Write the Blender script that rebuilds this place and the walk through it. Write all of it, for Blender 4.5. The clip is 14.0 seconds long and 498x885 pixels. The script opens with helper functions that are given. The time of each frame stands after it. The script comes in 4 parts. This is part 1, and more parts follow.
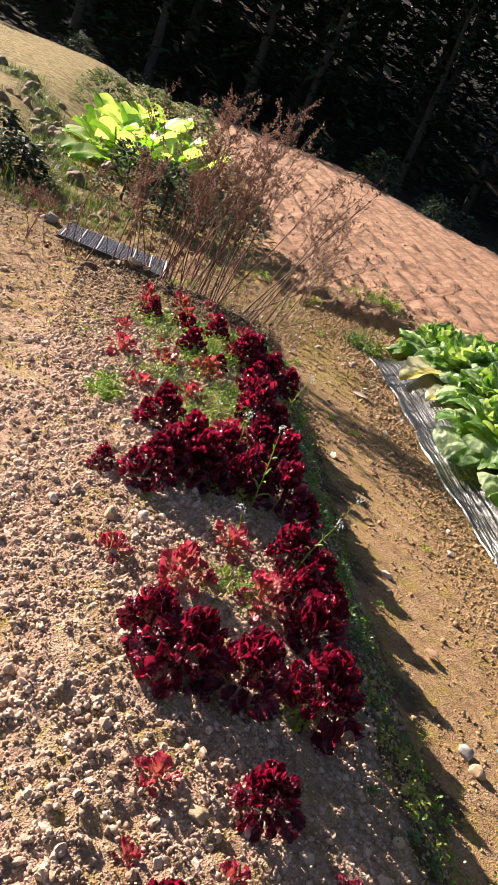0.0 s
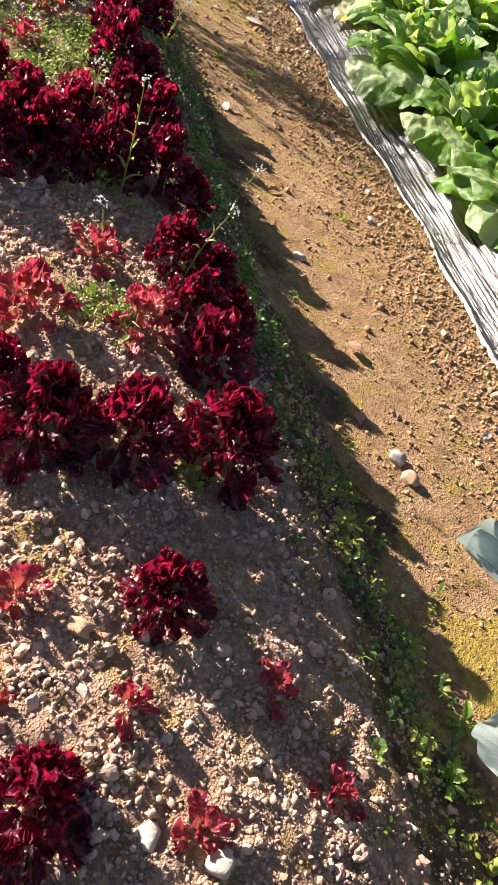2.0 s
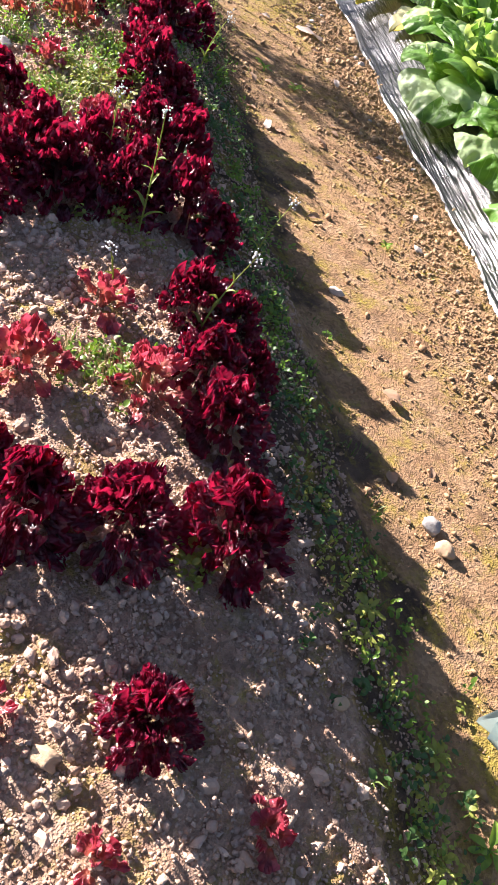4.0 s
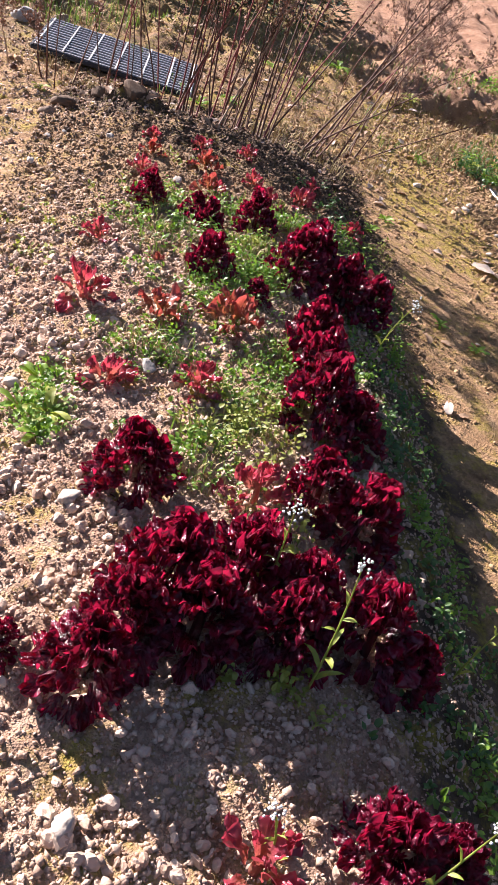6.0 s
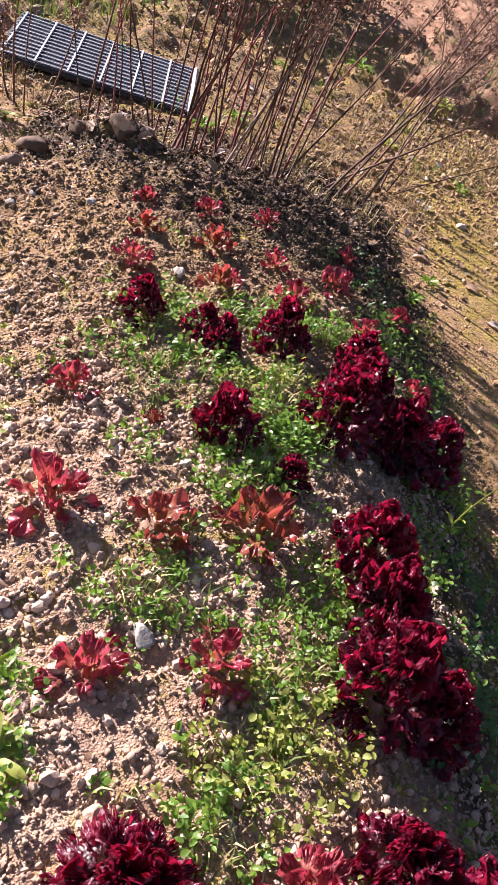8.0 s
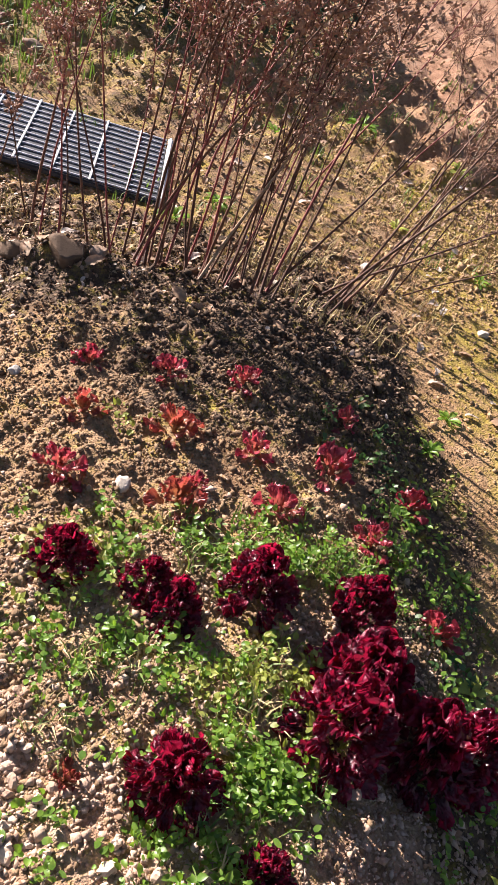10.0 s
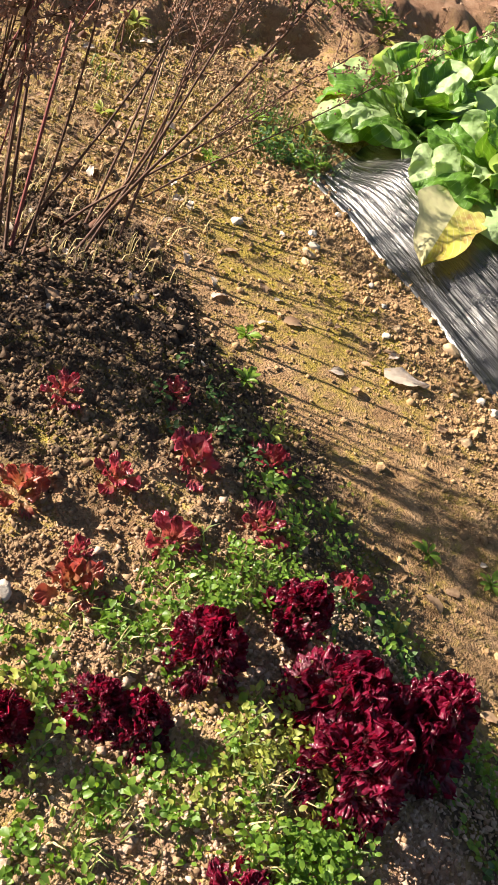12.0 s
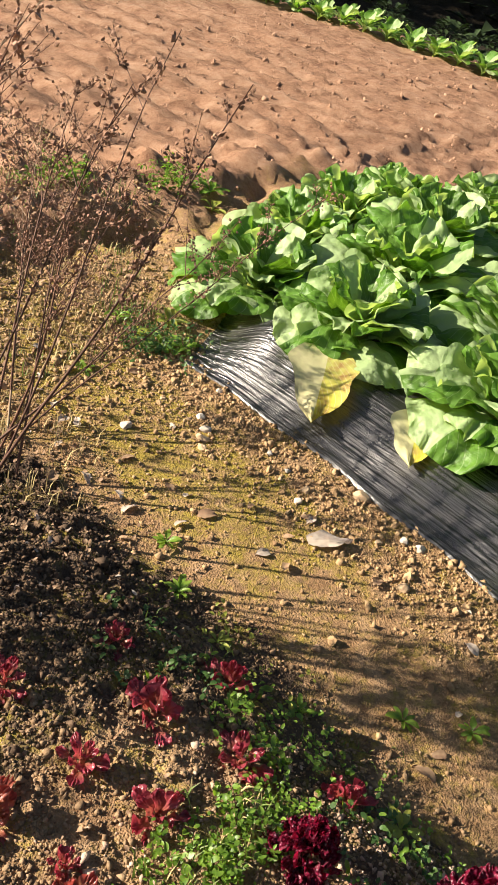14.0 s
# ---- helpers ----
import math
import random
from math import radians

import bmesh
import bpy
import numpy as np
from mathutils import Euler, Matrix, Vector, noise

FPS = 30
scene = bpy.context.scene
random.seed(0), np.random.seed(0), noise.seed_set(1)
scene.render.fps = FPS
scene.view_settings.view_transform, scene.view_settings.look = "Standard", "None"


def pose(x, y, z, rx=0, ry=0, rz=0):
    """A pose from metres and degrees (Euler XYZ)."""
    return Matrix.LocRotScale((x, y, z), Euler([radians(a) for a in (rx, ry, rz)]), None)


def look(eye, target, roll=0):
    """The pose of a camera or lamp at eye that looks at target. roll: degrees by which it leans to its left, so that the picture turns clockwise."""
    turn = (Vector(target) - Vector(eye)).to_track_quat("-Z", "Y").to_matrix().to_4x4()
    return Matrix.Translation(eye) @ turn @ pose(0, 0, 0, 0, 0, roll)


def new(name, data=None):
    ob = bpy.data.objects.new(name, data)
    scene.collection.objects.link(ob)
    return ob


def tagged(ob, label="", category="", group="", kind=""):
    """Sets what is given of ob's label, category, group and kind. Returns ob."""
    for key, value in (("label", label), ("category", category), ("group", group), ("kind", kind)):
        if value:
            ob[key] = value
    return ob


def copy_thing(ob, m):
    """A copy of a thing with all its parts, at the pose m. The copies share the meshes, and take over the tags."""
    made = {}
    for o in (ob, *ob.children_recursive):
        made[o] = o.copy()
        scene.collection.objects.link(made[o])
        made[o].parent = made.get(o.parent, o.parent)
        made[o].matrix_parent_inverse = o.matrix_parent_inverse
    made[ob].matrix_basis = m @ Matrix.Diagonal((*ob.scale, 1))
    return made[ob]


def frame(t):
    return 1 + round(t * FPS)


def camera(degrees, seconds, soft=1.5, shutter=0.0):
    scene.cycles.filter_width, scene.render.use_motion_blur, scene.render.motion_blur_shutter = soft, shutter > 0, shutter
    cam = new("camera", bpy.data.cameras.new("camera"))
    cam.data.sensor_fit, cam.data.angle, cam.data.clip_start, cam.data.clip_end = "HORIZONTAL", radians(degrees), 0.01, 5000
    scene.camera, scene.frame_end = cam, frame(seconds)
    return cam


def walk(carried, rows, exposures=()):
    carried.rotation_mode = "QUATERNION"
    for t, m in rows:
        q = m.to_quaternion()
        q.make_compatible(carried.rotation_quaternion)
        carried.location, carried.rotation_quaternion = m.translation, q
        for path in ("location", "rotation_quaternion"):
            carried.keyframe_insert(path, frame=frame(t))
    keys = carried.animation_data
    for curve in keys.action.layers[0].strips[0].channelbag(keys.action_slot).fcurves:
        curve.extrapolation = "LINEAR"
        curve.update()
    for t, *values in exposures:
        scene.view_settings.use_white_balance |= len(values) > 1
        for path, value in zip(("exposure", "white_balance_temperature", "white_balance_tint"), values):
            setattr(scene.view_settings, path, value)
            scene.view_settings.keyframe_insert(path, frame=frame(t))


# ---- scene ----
# ---------------------------------------------------------------- camera
cam = camera(34.1, 14.0, soft=1.5)
PATH = [
    (0, (0.194, -1.136, 1.812), (0.644, 0.644, 1.019), 23.1),
    (0.3, (0.232, -1.057, 1.795), (0.793, 0.566, 0.770), 27.5),
    (0.5, (0.261, -0.982, 1.743), (0.870, 0.616, 0.704), 28.5),
    (1, (0.377, -0.765, 1.725), (1.028, 0.801, 0.665), 29.5),
    (1.5, (0.429, -0.716, 1.643), (1.101, 0.708, 0.409), 27.4),
    (2, (0.432, -0.588, 1.630), (1.219, 0.659, 0.279), 27.0),
    (2.2, (0.411, -0.506, 1.623), (1.239, 0.702, 0.261), 27.0),
    (4.3, (0.581, -0.282, 1.646), (1.201, 0.999, 0.240), 25.7),
    (4.5, (0.567, -0.216, 1.650), (1.142, 1.105, 0.263), 24.6),
    (5, (0.502, 0.103, 1.682), (0.962, 1.583, 0.419), 19.7),
    (5.5, (0.434, 0.412, 1.703), (0.834, 1.933, 0.468), 19.1),
    (6, (0.491, 0.729, 1.697), (0.863, 2.216, 0.412), 20.1),
    (6.5, (0.502, 0.991, 1.750), (0.781, 2.501, 0.468), 21.8),
    (7, (0.456, 1.227, 1.749), (0.778, 2.724, 0.463), 21.4),
    (7.5, (0.351, 1.493, 1.751), (0.779, 2.939, 0.438), 22.6),
    (8, (0.409, 1.709, 1.685), (0.823, 3.117, 0.326), 21.9),
    (8.5, (0.532, 1.907, 1.702), (0.902, 3.327, 0.343), 20.5),
    (8.7, (0.552, 1.961, 1.710), (0.905, 3.391, 0.357), 20.6),
    (10.8, (0.481, 2.901, 1.650), (0.969, 4.250, 0.256), 20.5),
    (11, (0.488, 2.941, 1.630), (1.012, 4.255, 0.215), 20.1),
    (11.5, (0.451, 3.007, 1.671), (1.286, 4.117, 0.232), 24.2),
    (12, (0.239, 3.119, 1.703), (1.312, 4.029, 0.281), 27.6),
    (12.5, (0.155, 3.240, 1.763), (1.248, 4.217, 0.403), 30.8),
    (13, (0.147, 3.300, 1.761), (1.208, 4.397, 0.468), 28.6),
    (13.5, (0.187, 3.306, 1.770), (1.304, 4.404, 0.526), 21.1),
    (14, (0.257, 3.309, 1.862), (1.577, 4.280, 0.715), 15.5),
]
walk(cam, [(t, look(eye, target, roll)) for t, eye, target, roll in PATH],
     exposures=[(0, 1.5, 6750, 18), (2.2, 1.66, 6650, 20), (4.3, 2.0, 6150, 22), (5.4, 1.9, 6150, 22), (6.6, 1.64, 6100, 25), (8.7, 1.66, 6100, 26), (10.8, 1.72, 6700, 15), (14, 1.46, 7100, 11)])

# ---------------------------------------------------------------- light
SUN_AZ = Vector((-0.67, 0.74, 0))       # the sun stands ahead of the walker, to the left
SUN_EL = radians(25.5)
world = bpy.data.worlds.new("sky")
scene.world = world
world.use_nodes = True
sky = world.node_tree.nodes.new("ShaderNodeTexSky")
sky.sky_type = "NISHITA"
sky.sun_disc = False
sky.sun_elevation = SUN_EL
sky.sun_rotation = math.atan2(SUN_AZ.x, SUN_AZ.y)
bg = world.node_tree.nodes["Background"]
bg.inputs["Strength"].default_value = 0.045
world.node_tree.links.new(sky.outputs[0], bg.inputs["Color"])
sun = new("sun", bpy.data.lights.new("sun", "SUN"))
sun.data.energy = 5.0
sun.data.angle = radians(0.55)
sun.data.color = (1.0, 0.93, 0.82)
sun_dir = Vector((SUN_AZ.normalized().x * math.cos(SUN_EL), SUN_AZ.normalized().y * math.cos(SUN_EL), math.sin(SUN_EL)))
sun.matrix_world = look(tuple(sun_dir * 60), (0, 0, 0))


# ---------------------------------------------------------------- materials
class Nodes:
    """A short way to write node materials."""

    def __init__(self, name):
        self.mat = bpy.data.materials.new(name)
        self.mat.use_nodes = True
        self.tree = self.mat.node_tree
        self.bsdf = self.tree.nodes["Principled BSDF"]
        self.out = self.tree.nodes["Material Output"]

    def add(self, kind, **values):
        n = self.tree.nodes.new(kind)
        for key, value in values.items():
            if key == "ops":
                n.operation = value
            elif key == "mode":
                n.blend_type = value
            elif key == "attribute":
                n.attribute_name = value
            else:
                n.inputs[key].default_value = value
        return n

    def link(self, a, b):
        self.tree.links.new(a, b)

    def noise(self, scale, detail=4, rough=0.55, vector=None):
        n = self.add("ShaderNodeTexNoise", Scale=scale, Detail=detail, Roughness=rough)
        self.link(vector or self.coords(), n.inputs["Vector"])
        return n.outputs["Fac"]

    def coords(self, kind="Object"):
        return self.add("ShaderNodeTexCoord").outputs[kind]

    def ramp(self, fac, stops):
        n = self.add("ShaderNodeValToRGB")
        els = n.color_ramp.elements
        while len(els) < len(stops):
            els.new(0.5)
        for el, (at, col) in zip(els, stops):
            el.position = at
            el.color = (*col, 1) if len(col) == 3 else col
        self.link(fac, n.inputs["Fac"])
        return n.outputs["Color"]

    def mix(self, fac, a, b, mode="MIX"):
        n = self.tree.nodes.new("ShaderNodeMix")
        n.data_type = "RGBA"
        n.blend_type = mode
        for sock, value in ((n.inputs[0], fac), (n.inputs[6], a), (n.inputs[7], b)):
            if isinstance(value, (int, float)):
                sock.default_value = value
            elif isinstance(value, tuple):
                sock.default_value = (*value, 1)
            else:
                self.link(value, sock)
        return n.outputs[2]

    def math(self, op, a, b=0.0):
        n = self.tree.nodes.new("ShaderNodeMath")
        n.operation = op
        n.use_clamp = op in ("ADD", "SUBTRACT", "MULTIPLY")
        for sock, value in ((n.inputs[0], a), (n.inputs[1], b)):
            if isinstance(value, (int, float)):
                sock.default_value = value
            else:
                self.link(value, sock)
        return n.outputs[0]

    def bump(self, height, strength, distance):
        n = self.add("ShaderNodeBump", Strength=strength, Distance=distance)
        self.link(height, n.inputs["Height"])
        self.link(n.outputs[0], self.bsdf.inputs["Normal"])
        return n.outputs[0]

    def set(self, **values):
        for key, value in values.items():
            sock = self.bsdf.inputs[key.replace("_", " ")]
            if isinstance(value, (int, float)):
                sock.default_value = value
            elif isinstance(value, tuple):
                sock.default_value = (*value, 1)
            else:
                self.link(value, sock)
        return self

    def translucent(self, color, amount):
        """Lets light through a thin leaf."""
        t = self.add("ShaderNodeBsdfTranslucent")
        self.link(color, t.inputs["Color"])
        m = self.add("ShaderNodeMixShader", Fac=amount)
        self.link(self.bsdf.outputs[0], m.inputs[1])
        self.link(t.outputs[0], m.inputs[2])
        self.link(m.outputs[0], self.out.inputs["Surface"])
        return self


def leaf_material(name, base, edge, deep, glow, rough, amount, vein=None, vein_w=0.0, blister=60.0, relief=0.35, spec=0.5, deep_relief=0.006, island=False, thin_vein=0.05):
    """A leaf: colour from base to edge along its length, blotches, veins and blistered relief."""
    n = Nodes(name)
    uv = n.coords("UV")
    sep = n.add("ShaderNodeSeparateXYZ")
    n.link(uv, sep.inputs[0])
    u, v = sep.outputs[0], sep.outputs[1]
    col = n.mix(n.ramp(u, [(0.25, (0, 0, 0)), (0.75, (1, 1, 1))]), base, edge)
    blotch = n.noise(22, 3)
    col = n.mix(n.ramp(blotch, [(0.42, (0, 0, 0)), (0.7, (1, 1, 1))]), col, deep)
    rnd = n.add("ShaderNodeNewGeometry").outputs["Random Per Island"] if island else n.add("ShaderNodeObjectInfo").outputs["Random"]
    hsv = n.add("ShaderNodeHueSaturation", Saturation=1.0)
    n.link(n.math("ADD", n.math("MULTIPLY", rnd, 0.5), 0.72), hsv.inputs["Value"])
    n.link(col, hsv.inputs["Color"])
    col = hsv.outputs[0]
    rib = None
    if vein:
        off = n.math("ABSOLUTE", n.math("SUBTRACT", v, 0.5))
        width = n.math("MULTIPLY", n.math("SUBTRACT", 1.05, u), vein_w)
        rib = n.math("LESS_THAN", off, width)
        wave = n.add("ShaderNodeMath", ops="PINGPONG")
        tree_n = n.add("ShaderNodeMath", ops="MULTIPLY_ADD")
        n.link(u, tree_n.inputs[0])
        tree_n.inputs[1].default_value = 9.0
        k = n.add("ShaderNodeMath", ops="MULTIPLY")
        n.link(off, k.inputs[0])
        k.inputs[1].default_value = -11.0
        n.link(k.outputs[0], tree_n.inputs[2])
        n.link(tree_n.outputs[0], wave.inputs[0])
        wave.inputs[1].default_value = 0.5
        thin = n.math("LESS_THAN", wave.outputs[0], thin_vein)
        col = n.mix(n.math("MULTIPLY", thin, 0.45), col, vein)
        col = n.mix(n.math("MULTIPLY", rib, 0.85), col, vein)
    vor = n.add("ShaderNodeTexVoronoi", Scale=blister)
    vor.feature = "SMOOTH_F1"
    n.link(n.coords(), vor.inputs["Vector"])
    fine = n.noise(blister * 2.5, 3)
    h = n.math("ADD", n.math("MULTIPLY", vor.outputs["Distance"], 0.8), n.math("MULTIPLY", fine, 0.3))
    n.bump(h, relief, deep_relief)
    n.set(Base_Color=col, Roughness=rough)
    n.bsdf.inputs["Specular IOR Level"].default_value = spec
    g = n.mix(1.0, col, glow, "MULTIPLY")
    n.translucent(g, amount)
    return n.mat


lettuce_dark = leaf_material("maroon lettuce leaf", (0.06, 0.011, 0.014), (0.23, 0.012, 0.045), (0.085, 0.004, 0.020), (2.9, 1.4, 1.7), 0.24, 0.36, blister=170, relief=0.9, spec=0.75)
lettuce_red = leaf_material("red lettuce leaf", (0.34, 0.13, 0.085), (0.37, 0.060, 0.090), (0.27, 0.036, 0.058), (1.8, 1.2, 1.25), 0.28, 0.40, blister=90, relief=0.6, spec=0.6)
lettuce_pink = leaf_material("rosy lettuce leaf", (0.44, 0.20, 0.13), (0.44, 0.075, 0.105), (0.31, 0.036, 0.062), (1.7, 1.2, 1.3), 0.38, 0.4, blister=80, relief=0.5)
lettuce_orange = leaf_material("bronze lettuce leaf", (0.29, 0.15, 0.065), (0.33, 0.075, 0.065), (0.25, 0.06, 0.04), (1.6, 1.2, 1.1), 0.32, 0.36, blister=80, relief=0.6, spec=0.6)
cabbage_green = leaf_material("green cabbage leaf", (0.155, 0.265, 0.05), (0.11, 0.235, 0.034), (0.08, 0.185, 0.028), (1.9, 1.9, 0.8), 0.46, 0.34, vein=(0.36, 0.47, 0.24), vein_w=0.022, blister=30, relief=0.75, deep_relief=0.016, spec=0.42, thin_vein=0.025)
cabbage_yellow = leaf_material("yellowed cabbage leaf", (0.50, 0.50, 0.14), (0.55, 0.50, 0.06), (0.36, 0.20, 0.08), (1.2, 1.2, 1.0), 0.55, 0.35, vein=(0.65, 0.62, 0.36), vein_w=0.03, blister=34, relief=0.4)
blue_green = leaf_material("waxy blue-green leaf", (0.46, 0.56, 0.54), (0.44, 0.55, 0.54), (0.36, 0.47, 0.46), (1.3, 1.3, 1.2), 0.5, 0.45, vein=(0.46, 0.55, 0.50), vein_w=0.014, blister=18, relief=0.25)
# darker copy of weed_green with the bank's shade in it; also for dark clumps
weed_deep_shade = leaf_material("deep green weed leaf", (0.06, 0.13, 0.030), (0.09, 0.17, 0.04), (0.045, 0.10, 0.03), (1.6, 1.8, 0.9), 0.45, 0.3, blister=90, relief=0.2, island=True)
weed_green = leaf_material("weed leaf", (0.14, 0.26, 0.035), (0.22, 0.34, 0.05), (0.08, 0.17, 0.025), (1.9, 1.9, 0.8), 0.42, 0.42, blister=90, relief=0.2, island=True)
weed_pale = leaf_material("pale weed leaf", (0.28, 0.32, 0.06), (0.33, 0.36, 0.06), (0.22, 0.24, 0.05), (1.4, 1.4, 0.9), 0.55, 0.35, blister=90, relief=0.2, island=True)
mustard_green = leaf_material("sunlit mustard leaf", (0.20, 0.34, 0.05), (0.15, 0.33, 0.03), (0.09, 0.22, 0.03), (2.0, 2.0, 0.8), 0.45, 0.45, vein=(0.45, 0.55, 0.25), vein_w=0.03, blister=30)
dry_leaf = leaf_material("dead leaf", (0.36, 0.22, 0.13), (0.42, 0.27, 0.17), (0.24, 0.13, 0.07), (1.2, 1.1, 1.0), 0.7, 0.2, vein=(0.3, 0.2, 0.12), vein_w=0.012, blister=60)
pale_dead = leaf_material("bleached leaf", (0.56, 0.48, 0.40), (0.60, 0.50, 0.45), (0.42, 0.32, 0.26), (1.1, 1.0, 1.0), 0.65, 0.2, vein=(0.5, 0.42, 0.34), vein_w=0.012, blister=60)
sage_leaf = leaf_material("grey-green leaf", (0.22, 0.26, 0.12), (0.26, 0.30, 0.15), (0.16, 0.20, 0.09), (1.3, 1.3, 0.9), 0.6, 0.3, blister=30, island=True)
# evergreen leaf set near black, so part of the shade is in its colour
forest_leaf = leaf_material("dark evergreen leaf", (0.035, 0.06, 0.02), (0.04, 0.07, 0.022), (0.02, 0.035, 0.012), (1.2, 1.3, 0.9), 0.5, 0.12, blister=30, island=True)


def soil_material():
    """One sheet of ground: gravelly bed soil, trodden sand, moss, dark humus with painted shade, tilled red field, dry
    grass, forest litter.
    """
    n = Nodes("garden soil")
    a = n.add("ShaderNodeAttribute", attribute="cover")
    b = n.add("ShaderNodeAttribute", attribute="cover_far")
    sa, sb = n.add("ShaderNodeSeparateColor"), n.add("ShaderNodeSeparateColor")
    n.link(a.outputs["Color"], sa.inputs[0])
    n.link(b.outputs["Color"], sb.inputs[0])
    co = n.coords()
    coarse, mid, fine = n.noise(1.7, 5), n.noise(9, 5, 0.6), n.noise(140, 4, 0.65)
    vor = n.add("ShaderNodeTexVoronoi", Scale=85.0)
    n.link(co, vor.inputs["Vector"])
    grit = n.ramp(vor.outputs["Color"], [(0.2, (0.62, 0.60, 0.58)), (0.8, (1.12, 1.08, 1.04))])
    bed = n.ramp(mid, [(0.30, (0.28, 0.17, 0.11)), (0.50, (0.44, 0.29, 0.205)), (0.72, (0.57, 0.425, 0.32))])
    sand = n.ramp(mid, [(0.30, (0.25, 0.145, 0.075)), (0.52, (0.38, 0.24, 0.13)), (0.75, (0.47, 0.32, 0.195))])
    col = n.mix(sa.outputs[2], bed, sand)
    col = n.mix(0.75, col, grit, "MULTIPLY")
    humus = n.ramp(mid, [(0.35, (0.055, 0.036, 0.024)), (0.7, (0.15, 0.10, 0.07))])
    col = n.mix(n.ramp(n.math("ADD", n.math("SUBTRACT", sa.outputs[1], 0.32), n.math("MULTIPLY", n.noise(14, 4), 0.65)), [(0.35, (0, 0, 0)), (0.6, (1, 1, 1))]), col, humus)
    moss = n.ramp(n.noise(38, 4, 0.7), [(0.3, (0.17, 0.125, 0.03)), (0.55, (0.35, 0.27, 0.045)), (0.75, (0.48, 0.39, 0.06))])
    mossy = n.ramp(n.math("ADD", n.math("SUBTRACT", sa.outputs[0], 0.56), n.math("MULTIPLY", n.noise(8.0, 7, 0.8), 0.9)), [(0.44, (0, 0, 0)), (0.6, (1, 1, 1))])
    col = n.mix(n.math("MULTIPLY", mossy, 0.88), col, moss)
    field = n.ramp(n.noise(4.5, 8, 0.75), [(0.36, (0.17, 0.085, 0.05)), (0.5, (0.33, 0.185, 0.115)), (0.66, (0.45, 0.28, 0.185))])
    col = n.mix(sb.outputs[0], col, field)
    hay = n.ramp(n.noise(7.0, 8, 0.8), [(0.38, (0.09, 0.07, 0.025)), (0.5, (0.27, 0.20, 0.075)), (0.66, (0.44, 0.35, 0.14))])
    col = n.mix(sb.outputs[1], col, hay)
    # leaf litter, its tone lowered to carry part of the wood's shade
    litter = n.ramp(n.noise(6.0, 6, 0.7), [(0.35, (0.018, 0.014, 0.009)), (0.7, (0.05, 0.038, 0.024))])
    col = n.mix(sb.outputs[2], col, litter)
    col = n.mix(0.35, col, n.ramp(coarse, [(0.3, (0.78, 0.76, 0.74)), (0.7, (1.1, 1.08, 1.05))]), "MULTIPLY")
    vor2 = n.add("ShaderNodeTexVoronoi", Scale=210.0)
    n.link(co, vor2.inputs["Vector"])
    h = n.math("ADD", n.math("MULTIPLY", fine, 0.55), n.math("ADD", n.math("MULTIPLY", vor.outputs["Distance"], 0.22), n.math("MULTIPLY", vor2.outputs["Distance"], 0.25)))
    n.bump(h, 1.0, 0.018)
    n.set(Base_Color=col, Roughness=0.92)
    n.bsdf.inputs["Specular IOR Level"].default_value = 0.2
    return n.mat


def stone_material(name, dark, light, scale=30.0):
    n = Nodes(name)
    rnd = n.add("ShaderNodeNewGeometry").outputs["Random Per Island"]
    obj = n.add("ShaderNodeObjectInfo").outputs["Random"]
    f = n.math("ADD", n.math("MULTIPLY", rnd, 0.6), n.math("MULTIPLY", n.noise(scale, 4), 0.5))
    col = n.ramp(f, [(0.15, dark), (0.85, light)])
    col = n.mix(n.math("MULTIPLY", obj, 0.35), col, dark)
    n.bump(n.noise(scale * 6, 4, 0.7), 0.6, 0.004)
    n.set(Base_Color=col, Roughness=0.85)
    n.bsdf.inputs["Specular IOR Level"].default_value = 0.25
    return n.mat


crumb_mat = stone_material("gravelly crumbs", (0.32, 0.20, 0.135), (0.60, 0.46, 0.355))
sand_crumb_mat = stone_material("sandy crumbs", (0.20, 0.12, 0.06), (0.46, 0.31, 0.17))
brown_crumb_mat = stone_material("brown soil crumbs", (0.13, 0.078, 0.042), (0.36, 0.245, 0.145))
humus_crumb_mat = stone_material("dark humus clods", (0.035, 0.023, 0.015), (0.15, 0.095, 0.06))
field_clod_mat = stone_material("red field clods", (0.22, 0.12, 0.075), (0.40, 0.25, 0.165), 12.0)
pale_stone = stone_material("pale stone", (0.30, 0.24, 0.185), (0.58, 0.50, 0.42), 22.0)
grey_stone = stone_material("grey stone", (0.17, 0.16, 0.15), (0.40, 0.37, 0.33), 20.0)
tan_stone = stone_material("tan stone", (0.30, 0.19, 0.11), (0.52, 0.38, 0.24), 20.0)
rock_dark = stone_material("earthy dark clod", (0.10, 0.066, 0.045), (0.28, 0.195, 0.14), 30.0)


def bark_material(name, dark, light, scale=60.0):
    n = Nodes(name)
    obj = n.add("ShaderNodeObjectInfo").outputs["Random"]
    f = n.math("ADD", n.math("MULTIPLY", n.noise(scale, 4, 0.7), 0.7), n.math("MULTIPLY", obj, 0.35))
    n.set(Base_Color=n.ramp(f, [(0.25, dark), (0.8, light)]), Roughness=0.75)
    n.bump(n.noise(scale * 3, 3), 0.4, 0.003)
    return n.mat


